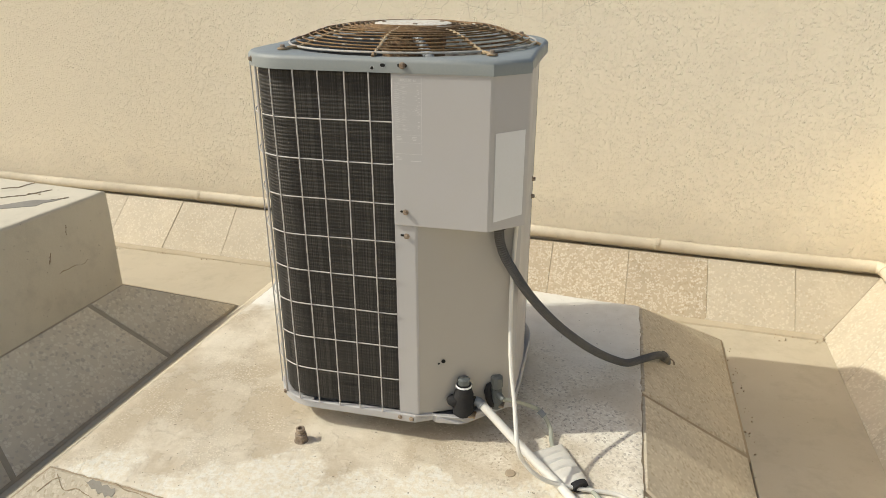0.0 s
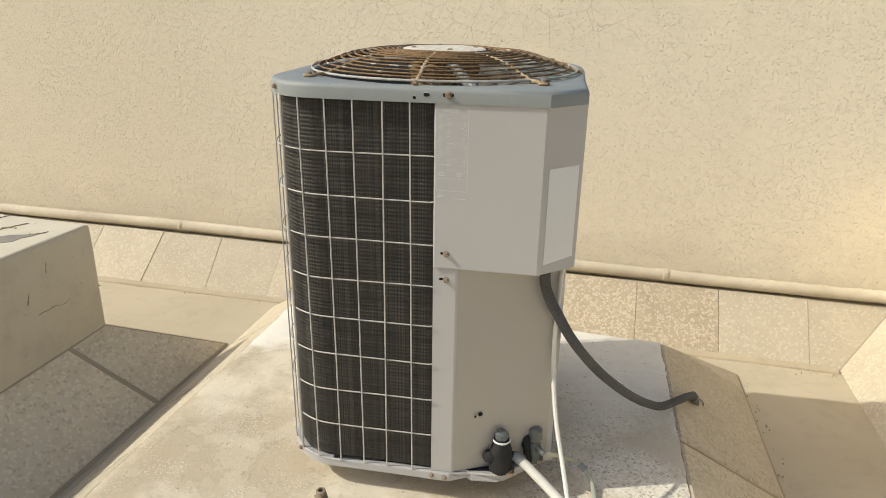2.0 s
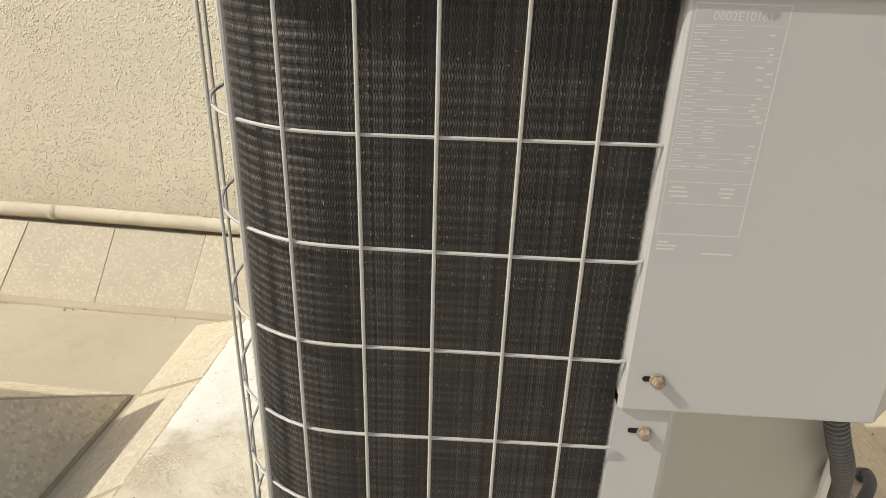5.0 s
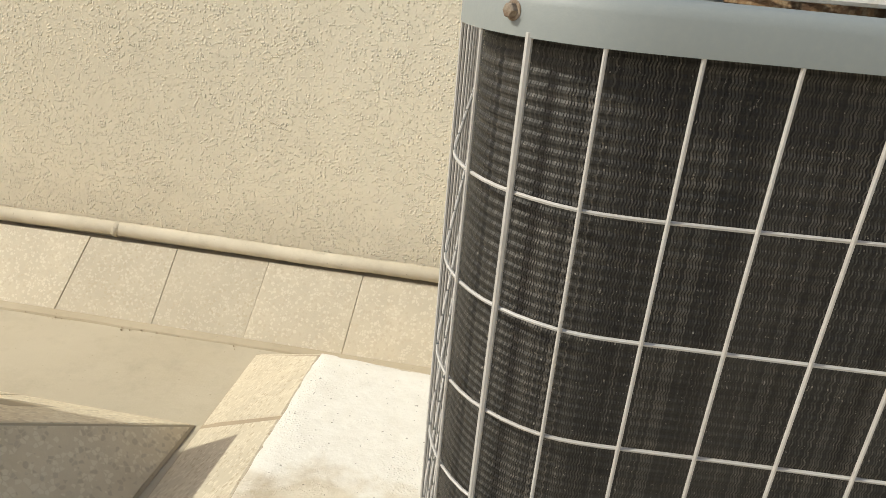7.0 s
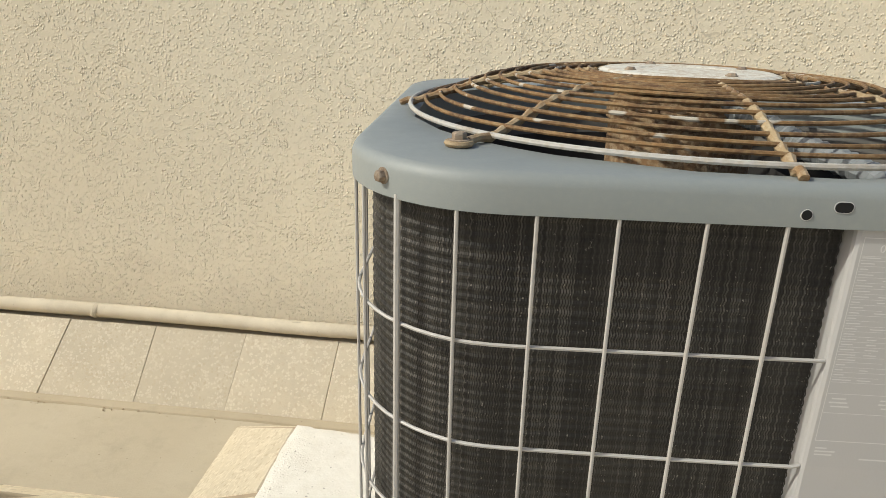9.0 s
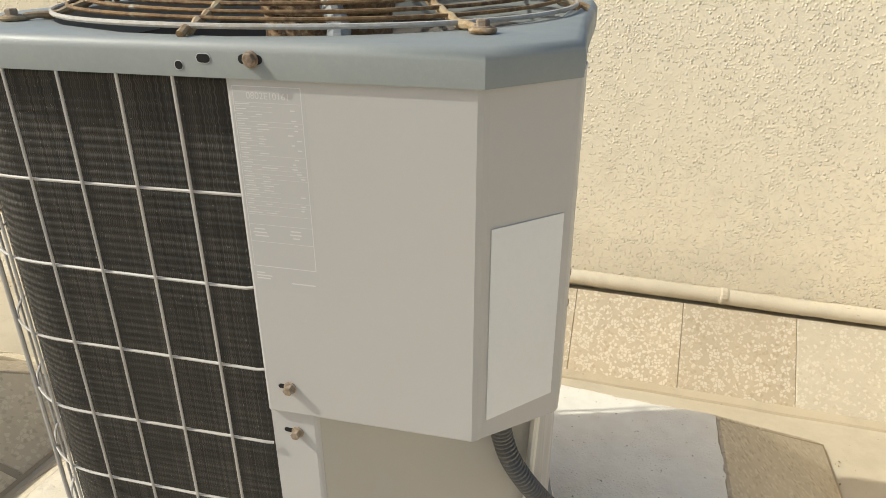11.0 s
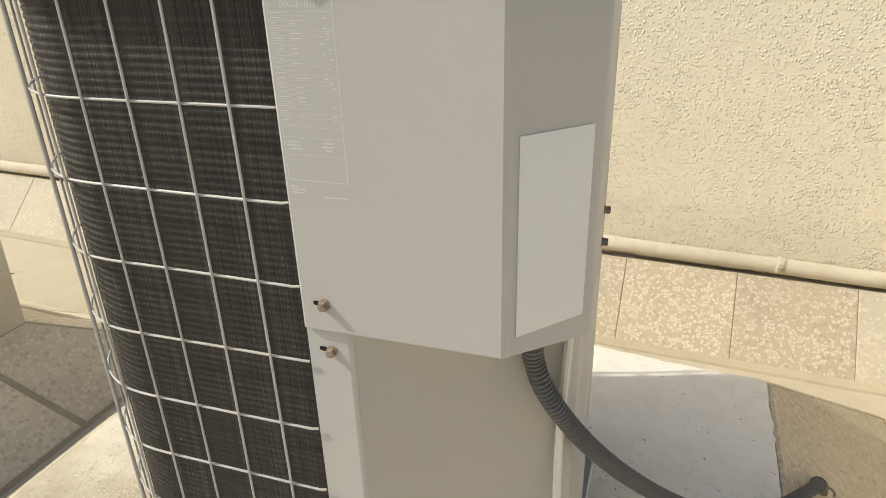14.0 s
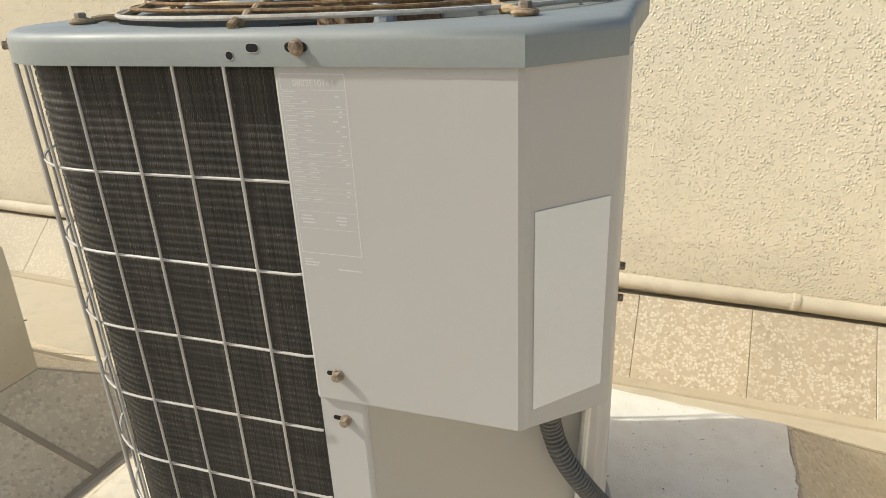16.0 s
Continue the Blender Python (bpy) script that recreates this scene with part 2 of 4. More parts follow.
def mortar():
    n = Nodes("worn_cream_mortar", 0.92)
    big = n.ramp(n.noise(2.3, 6, 0.62), (0.40, 0.0), (0.56, 1.0))
    stain = n.ramp(n.noise(3.7, 5, 0.6), (0.50, 0.0), (0.60, 1.0))
    grit = n.ramp(n.voronoi(120, "Distance"), (0.25, 1.0), (0.42, 0.0))
    gate = n.ramp(n.noise(6, 4, 0.6), (0.48, 0.0), (0.6, 1.0))
    c = n.mix(big, (0.72, 0.64, 0.50), (0.52, 0.435, 0.31))
    c = n.mix(n.math("MULTIPLY", stain, 0.8), c, (0.52, 0.43, 0.30))
    c = n.mix(n.math("MULTIPLY", n.math("MULTIPLY", grit, gate), 0.55), c, (0.78, 0.70, 0.55))
    pos = n.t.nodes.new("ShaderNodeSeparateXYZ")
    n.link(n.plain, pos.inputs[0])
    patch = n.math("ADD", n.math("ADD", pos.outputs[1], n.math("MULTIPLY", n.ramp(pos.outputs[0], (0.2, 0.0), (0.7, 1.0)), 0.85)), n.math("MULTIPLY", n.noise(2.6, 5, 0.65, n.plain), 0.9))
    patch = n.ramp(n.math("MULTIPLY", patch, 0.5), (0.34, 0.0), (0.40, 1.0))
    paint = n.mix(n.ramp(n.noise(18, 4, 0.6), (0.4, 0.0), (0.7, 1.0)), (0.87, 0.835, 0.75), (0.81, 0.77, 0.68))
    c = n.mix(n.math("MULTIPLY", patch, 0.88), c, paint)
    worn = n.math("MINIMUM", n.ramp(pos.outputs[0], (0.16, 0.0), (0.36, 1.0)), n.ramp(n.math("ADD", pos.outputs[1], n.math("MULTIPLY", n.noise(3.5, 5, 0.65, n.plain), 0.5)), (0.30, 1.0), (0.62, 0.0)))
    pebble = n.voronoi(150, "Color", "F1", n.mix(0.01, n.co, n.noise(60, 3, 0.6)))
    bits = n.t.nodes.new("ShaderNodeSeparateColor")
    n.link(pebble, bits.inputs[0])
    stone = n.mix(n.ramp(bits.outputs[0], (0.25, 0.0), (0.8, 1.0)), (0.68, 0.605, 0.485), (0.86, 0.80, 0.68))
    stone = n.mix(n.ramp(bits.outputs[1], (0.86, 0.0), (0.88, 1.0)), stone, (0.40, 0.345, 0.265))
    stone = n.mix(n.math("MULTIPLY", n.ramp(n.noise(4.2, 5, 0.65), (0.44, 0.0), (0.60, 1.0)), 0.85), stone, (0.57, 0.475, 0.335))
    c = n.mix(n.math("MULTIPLY", worn, 0.72), c, stone)
    crust = n.ramp(n.noise(8.0, 7, 0.72, n.plain), (0.515, 0.0), (0.53, 1.0))
    crust = n.math("MULTIPLY", crust, n.math("SUBTRACT", 1.0, patch))
    c = n.mix(n.math("MULTIPLY", crust, 0.2), c, (0.78, 0.72, 0.585))
    front = n.math("ADD", n.math("ADD", n.math("MULTIPLY", pos.outputs[1], -1.0), n.math("MULTIPLY", n.math("MINIMUM", pos.outputs[0], 0.0), 0.3)), n.math("MULTIPLY", n.noise(3.4, 6, 0.7, n.plain), 0.7))
    front = n.ramp(n.math("MULTIPLY", front, 0.5), (0.405, 0.0), (0.435, 1.0))
    c = n.mix(n.math("MULTIPLY", front, 0.8), c, n.mix(n.ramp(n.noise(60, 4, 0.7), (0.4, 0.0), (0.6, 1.0)), (0.82, 0.79, 0.69), (0.74, 0.66, 0.50)))
    specks = n.ramp(n.noise(75, 3, 0.5), (0.70, 0.0), (0.735, 1.0))
    n.color(n.mix(n.math("MULTIPLY", specks, 0.8), c, (0.2, 0.165, 0.12)))
    return n.bump((n.noise(240, 4), 0.0006), (n.math("MULTIPLY", grit, gate), 0.0008), (n.noise(55, 4, 0.7), 0.0012), (crust, 0.0009), (n.noise(14, 4), 0.005)).m


def screed(name, a, b):
    n = Nodes(name, 0.9)
    f = n.ramp(n.noise(1.8, 6, 0.6), (0.35, 0.0), (0.7, 1.0))
    s = n.ramp(n.noise(70, 3, 0.5), (0.70, 0.0), (0.75, 1.0))
    c = n.mix(f, a, b)
    w = n.ramp(n.noise(9, 5, 0.65), (0.5, 0.0), (0.75, 1.0))
    c = n.mix(n.math("MULTIPLY", w, 0.4), c, tuple(v * 0.72 for v in b))
    n.color(n.mix(n.math("MULTIPLY", s, 0.6), c, (0.25, 0.2, 0.14)))
    return n.bump((n.noise(180, 4), 0.0008), (n.noise(10, 4), 0.004)).m


M["stucco"] = stucco()
M["tile"] = terrazzo("cream_terrazzo", (0.575, 0.475, 0.335), (0.80, 0.735, 0.595), (0.46, 0.36, 0.23), 0.44, 88, 0.62, 0.7)
M["tile_faded"] = terrazzo("faded_dusty_terrazzo", (0.615, 0.535, 0.40), (0.72, 0.65, 0.52), (0.54, 0.45, 0.32), 0.62)
M["tile_worn"] = terrazzo("worn_terrazzo", (0.60, 0.52, 0.385), (0.70, 0.625, 0.49), (0.42, 0.34, 0.23), 0.65)
# dusty tile_worn copy; skylight on the shaded plinth is put into its colour
M["tile_grey"] = terrazzo("dusty_shade_lifted_terrazzo", (0.78, 0.68, 0.50), (0.86, 0.78, 0.61), (0.56, 0.475, 0.345), 0.62, 70, 0.7, 0.4)
M["mortar"] = mortar()
M["deck"] = screed("cream_roof_coating", (0.54, 0.475, 0.358), (0.485, 0.42, 0.308))
M["block"] = screed("painted_concrete", (0.66, 0.60, 0.47), (0.58, 0.52, 0.40))
# serves the bare plaster chip and the painted shadow on the block
M["chip_and_shade"] = screed("grey_chip_and_shade", (0.32, 0.295, 0.245), (0.24, 0.22, 0.185))
M["joint"] = screed("dirty_joint", (0.40, 0.32, 0.22), (0.32, 0.25, 0.17))
M["fillet"] = screed("tan_mortar_fillet", (0.50, 0.425, 0.305), (0.43, 0.36, 0.25))
M["pipe"] = screed("painted_pipe", (0.69, 0.61, 0.47), (0.52, 0.45, 0.335))
M["ground"] = screed("dusty_ground", (0.40, 0.33, 0.24), (0.33, 0.27, 0.19))
M["crack"] = screed("crack_shadow_dirt", (0.36, 0.28, 0.18), (0.3, 0.23, 0.15))


# ---- building tools ----
def mesh_of(name, verts, faces, material, smooth=False):
    me = bpy.data.meshes.new(name)
    me.from_pydata([tuple(v) for v in verts], [], faces)
    me.validate()
    bm = bmesh.new()
    bm.from_mesh(me)
    bmesh.ops.recalc_face_normals(bm, faces=bm.faces)
    bm.to_mesh(me)
    bm.free()
    me.materials.append(material)
    if smooth:
        sharp = bmesh.new()
        sharp.from_mesh(me)
        for e in sharp.edges:
            e.smooth = not (len(e.link_faces) == 2 and e.calc_face_angle(0) > 0.62)
        for f in sharp.faces:
            f.smooth = True
        sharp.to_mesh(me)
        sharp.free()
    return me


def part(name, geo, material, parent=None, label="", smooth=False):
    """Links (verts, faces) as one mesh object under a thing or a part."""
    ob = new(name, mesh_of(name, geo[0], geo[1], material, smooth))
    if parent is not None:
        ob.parent = parent
        if parent.type == "EMPTY":
            ob.matrix_parent_inverse = Matrix.Translation(-parent.location)
    if label:
        tagged(ob, label)
    return ob


def thing(name, at, label, category, group="", kind=""):
    ob = new(name)
    ob.location = at
    ob.empty_display_size = 0.05
    return tagged(ob, label, category, group, kind)


def join(*geos):
    vs, fs = [], []
    for v, f in geos:
        k = len(vs)
        vs += list(v)
        fs += [tuple(i + k for i in q) for q in f]
    return vs, fs


def moved(geo, m):
    return [m @ Vector(v) for v in geo[0]], geo[1]


def tube(pts, r, n=8, closed=False, caps=True):
    """A round bar along pts; r may be a list."""
    pts = [Vector(p) for p in pts]
    k = len(pts)
    rs = r if isinstance(r, (list, tuple)) else [r] * k
    vs, fs = [], []
    up = None
    for i, p in enumerate(pts):
        a = pts[(i - 1) % k] if (closed or i) else p
        b = pts[(i + 1) % k] if (closed or i < k - 1) else p
        d = (b - a).normalized()
        if up is None:
            up = d.orthogonal().normalized()
        up = (up - d * up.dot(d)).normalized()
        s = d.cross(up)
        vs += [p + (up * math.cos(2 * math.pi * j / n) + s * math.sin(2 * math.pi * j / n)) * rs[i] for j in range(n)]
    for i in range(k if closed else k - 1):
        o, q = i * n, ((i + 1) % k) * n
        fs += [(o + j, o + (j + 1) % n, q + (j + 1) % n, q + j) for j in range(n)]
    if caps and not closed:
        fs += [tuple(range(n))[::-1], tuple(range((k - 1) * n, k * n))]
    return vs, fs


def smooth_line(pts, steps=8):
    """Catmull-Rom through the points."""
    p = [Vector(q) for q in pts]
    p = [p[0] * 2 - p[1]] + p + [p[-1] * 2 - p[-2]]
    out = []
    for i in range(1, len(p) - 2):
        for s in range(steps):
            t = s / steps
            a, b, c, d = p[i - 1:i + 3]
            out.append(0.5 * (2 * b + (c - a) * t + (2 * a - 5 * b + 4 * c - d) * t * t + (3 * b - a - 3 * c + d) * t ** 3))
    return out + [p[-2]]


def lathe(profile, n=32, centre=(0, 0, 0), closed=False):
    """Profile of (r, z) turned about z."""
    c = Vector(centre)
    vs = [c + Vector((r * math.cos(2 * math.pi * j / n), r * math.sin(2 * math.pi * j / n), z)) for r, z in profile for j in range(n)]
    fs = [(i * n + j, i * n + (j + 1) % n, (i + 1) * n + (j + 1) % n, (i + 1) * n + j) for i in range(len(profile) - 1) for j in range(n)]
    return vs, fs


def solid_lathe(profile, n=24, centre=(0, 0, 0)):
    v, f = lathe(profile, n, centre)
    k = (len(profile) - 1) * n
    return v, f + [tuple(range(n))[::-1], tuple(range(k, k + n))]


def loops(rows, cap_start=False, cap_end=False, closed=True):
    """Skin between rows of points of equal count."""
    n = len(rows[0])
    vs = [v for r in rows for v in r]
    fs = []
    for i in range(len(rows) - 1):
        for j in range(n if closed else n - 1):
            fs.append((i * n + j, i * n + (j + 1) % n, (i + 1) * n + (j + 1) % n, (i + 1) * n + j))
    if cap_start:
        fs.append(tuple(range(n))[::-1])
    if cap_end:
        fs.append(tuple(range((len(rows) - 1) * n, len(rows) * n)))
    return vs, fs


def plate(poly, z0, z1, bevel=0.0):
    """A flat-topped prism over a polygon (x, y), its top edge broken by bevel."""
    rows = [[Vector((x, y, z0)) for x, y in poly], [Vector((x, y, z1 - bevel)) for x, y in poly]]
    if bevel:
        c = sum((Vector((x, y)) for x, y in poly), Vector((0, 0))) / len(poly)
        rows.append([Vector((*(Vector((x, y)) + (c - Vector((x, y))).normalized() * bevel), z1)) for x, y in poly])
    return loops(rows, True, True)


def box(a, b, bevel=0.003):
    """A box between two corners, with broken edges."""
    bm = bmesh.new()
    bmesh.ops.create_cube(bm, size=1)
    s = [b[i] - a[i] for i in range(3)]
    for v in bm.verts:
        v.co = Vector([(a[i] + b[i]) / 2 + v.co[i] * s[i] for i in range(3)])
    if bevel:
        bmesh.ops.bevel(bm, geom=bm.edges[:], offset=bevel, segments=2, affect="EDGES")
    bm.verts.index_update()
    out = [v.co.copy() for v in bm.verts], [tuple(v.index for v in f.verts) for f in bm.faces]
    bm.free()
    return out


def slab(a, b, c, d, thick, gap=0.004, soft=0.004):
    """One tile: a quad a, b, c, d (its face), sunk by thick, with a joint gap round it and broken edges."""
    q = [Vector(p) for p in (a, b, c, d)]
    n = (q[1] - q[0]).cross(q[3] - q[0]).normalized()
    if n.z < 0:
        n = -n
    mid = sum(q, Vector()) / 4

    def ring(inset, lift):
        r = []
        for i in range(4):
            e1 = (q[(i + 1) % 4] - q[i]).normalized()
            e2 = (q[(i - 1) % 4] - q[i]).normalized()
            r.append(q[i] + (e1 + e2) * inset + n * lift)
        return r
    return loops([ring(gap, -thick), ring(gap, -soft), ring(gap + soft, 0)], True, True)


def lerp(a, b, t):
    return Vector(a) * (1 - t) + Vector(b) * t


# ---- the roof: deck, walls, skirtings ----
WALL_SLOPE = -0.0605                      # the wall runs some degrees off the unit's front
DECK, PLINTH = -0.468, -0.172


def back(x, y0, z):
    return Vector((x, y0 + WALL_SLOPE * x, z))


ground = part("ground", plate([(-900, -900), (900, -900), (900, 900), (-900, 900)], -4.2, -4.0), M["ground"])
tagged(ground, "dusty bare ground far below the roof", "ground", kind="structure")


def deck_mesh():
    xs = np.linspace(-7, 4, 111)
    ys = np.linspace(-6, 3, 91)
    vs = [(x, y, DECK - 0.002 + 0.004 * noise.noise((x * 1.3, y * 1.3, 0))) for y in ys for x in xs]
    n = len(xs)
    fs = [(j * n + i, j * n + i + 1, (j + 1) * n + i + 1, (j + 1) * n + i) for j in range(len(ys) - 1) for i in range(n - 1)]
    return vs, fs


floor = part("floor", deck_mesh(), M["deck"], smooth=True)
tagged(floor, "cream coated flat roof deck with fine dust", "roof deck", kind="structure")
step = part("floor_step", plate([(1.13, -2.6), (1.50, -2.6), (1.64, 0.153), (1.18, 0.137)], DECK - 0.02, DECK + 0.018, 0.006), M["deck"])
tagged(step, "slightly raised cream screed in the gutter beside the plinth", "screed", kind="structure")
under = part("roof_slab", plate([(-7, -6), (4, -6), (4, 3), (-7, 3)], -3.99, DECK - 0.03), M["block"])
tagged(under, "plain concrete building mass below the roof deck", "building", kind="structure")

WALL_Y, WALL_TOP = 1.528, 1.244


def wall_strip(a, b, thick, z0, z1):
    a, b = Vector(a), Vector(b)
    d = (b - a).normalized()
    n = Vector((-d.y, d.x))
    return plate([tuple(a), tuple(b), tuple(b + n * thick), tuple(a + n * thick)], z0, z1, 0.0)


CX = 1.965
wl = (-6.9, WALL_Y - WALL_SLOPE * 6.9)
wr = (CX, WALL_Y + WALL_SLOPE * CX)
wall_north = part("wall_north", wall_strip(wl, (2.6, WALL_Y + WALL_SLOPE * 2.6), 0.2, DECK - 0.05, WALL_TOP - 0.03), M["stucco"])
tagged(wall_north, "cream roughcast stucco parapet wall with hairline cracks", "wall", kind="structure")
cap = part("trim", wall_strip((wl[0], wl[1] - 0.006), (2.6, WALL_Y + WALL_SLOPE * 2.6 - 0.006), 0.215, WALL_TOP - 0.03, WALL_TOP), M["block"])
tagged(cap, "smooth cream coping along the parapet top", "coping", kind="structure")
RX = 0.050
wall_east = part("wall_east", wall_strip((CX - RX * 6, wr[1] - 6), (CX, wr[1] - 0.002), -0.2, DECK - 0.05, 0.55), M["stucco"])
tagged(wall_east, "cream roughcast stucco side parapet", "wall", kind="structure")

# sloped terrazzo skirting along both walls
SK_B, SK_T, SK_Z = 1.285, 1.485, -0.200
corner_b, corner_t = Vector((1.687, 1.181, DECK)), Vector((CX - 0.03, SK_T + WALL_SLOPE * (CX - 0.03), SK_Z))
bed = part("skirting_bed", join(
    loops([[back(-6.8, SK_B + 0.0015, DECK - 0.0015), corner_b + Vector((0.0015, 0.0015, -0.0015)), corner_b + Vector((0.0015 - RX * 5, 0.0015 - 5, -0.0015))],
           [back(-6.8, SK_T + 0.0015, SK_Z - 0.0015), corner_t + Vector((0.0015, 0.0015, -0.0015)), corner_t + Vector((0.0015 - RX * 5, 0.0015 - 5, -0.0015))],
           [back(-6.8, WALL_Y + 0.05, SK_Z - 0.012), Vector((CX + 0.05, wr[1] + 0.05, SK_Z - 0.012)), Vector((CX + 0.05 - RX * 5, wr[1] + 0.05 - 5, SK_Z - 0.012))]], closed=False)), M["deck"])
tagged(bed, "sloped terrazzo tile skirting along the parapet foot", "tile skirting", kind="structure")
cuts = [(-6.71 + 0.42 * i, -6.63 + 0.42 * i) for i in range(11)] + [(-2.09, -2.01), (-1.663, -1.622), (-1.275, -1.225), (-0.87, -0.83), (-0.465, -0.44), (-0.06, -0.045), (0.343, 0.352), (0.75, 0.753), (1.152, 1.147), (1.56, 1.557)]
for i, (u, v) in enumerate(zip(cuts, cuts[1:] + [None])):
    lift = Vector((0, -0.6, 0.8)) * random.uniform(-0.002, 0.003)
    if v is None:
        q = (back(u[1], SK_T, SK_Z), corner_t, corner_b, back(u[0], SK_B, DECK))
    else:
        q = (back(u[1], SK_T, SK_Z), back(v[1], SK_T, SK_Z), back(v[0], SK_B, DECK), back(u[0], SK_B, DECK))
    part("tile", slab(*[p + lift for p in q], 0.022, 0.0007, 0.0022), M["tile"] if -0.1 < u[0] < 1.1 else M["tile_faded"], bed)
for i in range(9):
    a, b = 0.405 * i, 0.405 * (i + 1)
    dirv = Vector((-RX, -1, 0))
    b0 = corner_b + dirv * a if i else corner_b
    part("tile", slab(corner_t + dirv * a, corner_t + dirv * b, corner_b + dirv * b, b0, 0.022, 0.0007, 0.0022), M["tile_faded"], bed)
lip_rows = []
for x in np.linspace(-6.7, corner_b.x - 0.01, 120):
    worn = 0.006 * noise.noise((x * 5, 3, 0)) + 0.003 * noise.noise((x * 23, 7, 0))
    y0 = SK_B + WALL_SLOPE * x
    lip_rows.append([Vector((x, y0 - 0.036 + worn, DECK - 0.006)), Vector((x, y0 - 0.030 + worn, DECK + 0.006)), Vector((x, y0 - 0.012, DECK + 0.013 + worn * 0.3)), Vector((x, y0 + 0.004, DECK + 0.014)), Vector((x, y0 + 0.02, DECK - 0.006))])
lip = part("trim", loops(lip_rows, True, True, True), M["fillet"], smooth=True)
tagged(lip, "thin tan mortar fillet at the skirting foot", "mortar fillet", kind="structure")

# painted pipe on the skirting's upper edge
pipe = thing("wall_pipe", back(0.5, 1.496, -0.17), "cream painted pipe with couplings along the wall foot", "pipe")
line = [back(x, 1.496 + 0.003 * math.sin(x * 2.3), -0.156 + 0.003 * math.sin(x * 3.1 + 1)) for x in np.linspace(-6.6, 1.90, 60)]
fine = [line[0].lerp(line[-1], k / 180) for k in range(181)] if len(line) < 3 else smooth_line([tuple(p) for p in line], 10)
fine = [Vector(p) + Vector((0, 0.002 * noise.noise((p[0] * 3, 1, 0)), 0.0035 * noise.noise((p[0] * 2.2, 5, 0)))) for p in fine]
part("pipe_run", tube(fine, [0.030 + 0.0016 * noise.noise((p.x * 7, 2, 0)) + 0.0020 * noise.noise((p.x * 34, 9, 0)) for p in fine], 12), M["pipe"], pipe, smooth=True)
for x in (-5.6, -3.72, -1.888, 0.888):
    c = back(x, 1.496, -0.155)
    part("coupling", tube([c + Vector((dx, -dx * 0.09, 0.002 * random.uniform(-1, 1))) for dx in (-0.014, -0.010, -0.003, 0.004, 0.010)], [0.0295, 0.0325, 0.0335, 0.032, 0.0295], 14), M["pipe"], pipe, "cracked plaster joint")
for x in (-2.55, -2.02, -1.72, -1.52, -1.31, -1.02, -0.62, 0.55, 0.84, 0.93, 1.3, 1.62):
    c = back(x, 1.488, -0.136)
    bits = [c + Vector((0.012 * i, -0.001 * i, 0.004 * random.uniform(-1, 1))) for i in range(-3, 4)]
    part("plaster_lump", tube(bits, [0.002, 0.006, 0.004, 0.007, 0.005, 0.006, 0.002], 6), M["pipe"], pipe)
pipe2 = thing("wall_pipe", (1.90, 1.3, -0.17), "cream painted pipe along the side parapet", "pipe")
part("pipe_run", tube([Vector((1.93 - RX * s, 1.355 - s, -0.152)) for s in np.linspace(0, 4.5, 12)], 0.027, 12), M["pipe"], pipe2, smooth=True)
part("elbow", tube([(1.875, 1.382, -0.156), (1.91, 1.378, -0.155), (1.93, 1.35, -0.153), (1.928, 1.31, -0.152)], 0.0305, 12), M["pipe"], pipe2, smooth=True)

# ---- the plinth under the unit ----
TOPS = [(-0.938, -0.735), (0.752, -0.88), (0.781, 0.708), (-0.836, 0.896)]
FEET = [(-1.30, -1.0), (1.16, -1.25), (1.205, 1.05), (-1.190, 1.287)]


def plinth_body():
    t = [Vector((x, y, PLINTH - 0.0095)) for x, y in TOPS]
    f = [Vector((x, y, DECK - 0.0015)) for x, y in FEET]
    return loops([f, t], False, True)


plinth = part("plinth", plinth_body(), M["joint"])
tagged(plinth, "low concrete equipment plinth with sloped terrazzo sides", "plinth", kind="structure")


def plinth_top():
    """The uneven mortar top, with a worn edge."""
    n = 72
    a, b, c, d = [Vector((x, y, 0)) for x, y in TOPS]
    vs, fs = [], []
    for j in range(n + 1):
        for i in range(n + 1):
            u, v = i / n, j / n
            p = (a * (1 - u) + b * u) * (1 - v) + (d * (1 - u) + c * u) * v
            edge = min(u, v, 1 - u, 1 - v)
            w = 0.005 * noise.noise((p.x * 9, p.y * 9, 3.0)) + 0.006 * noise.noise((p.x * 40, p.y * 40, 3.0)) if edge == 0 else 0
            h = 0.004 * noise.noise((p.x * 2.2, p.y * 2.2, 0)) + 0.002 * noise.noise((p.x * 11, p.y * 11, 5))
            h += 0.010 * u * v * v - (0.006 if edge == 0 else 0)
            vs.append(Vector((p.x + w, p.y + w, PLINTH + h)))
    m = n + 1
    fs = [(j * m + i, j * m + i + 1, (j + 1) * m + i + 1, (j + 1) * m + i) for j in range(n) for i in range(n)]
    rim = [i for i in range(m)] + [j * m + n for j in range(1, m)] + [n * m + i for i in range(n - 1, -1, -1)] + [j * m for j in range(n - 1, 0, -1)]
    k = len(vs)
    vs += [Vector((vs[i].x, vs[i].y, PLINTH - 0.045)) for i in rim]
    for s in range(len(rim)):
        e = (s + 1) % len(rim)
        fs.append((rim[s], k + s, k + e, rim[e]))
    return vs, fs


top = part("plinth_top", plinth_top(), M["mortar"], plinth, "cream mortar screed with tan stains", smooth=True)


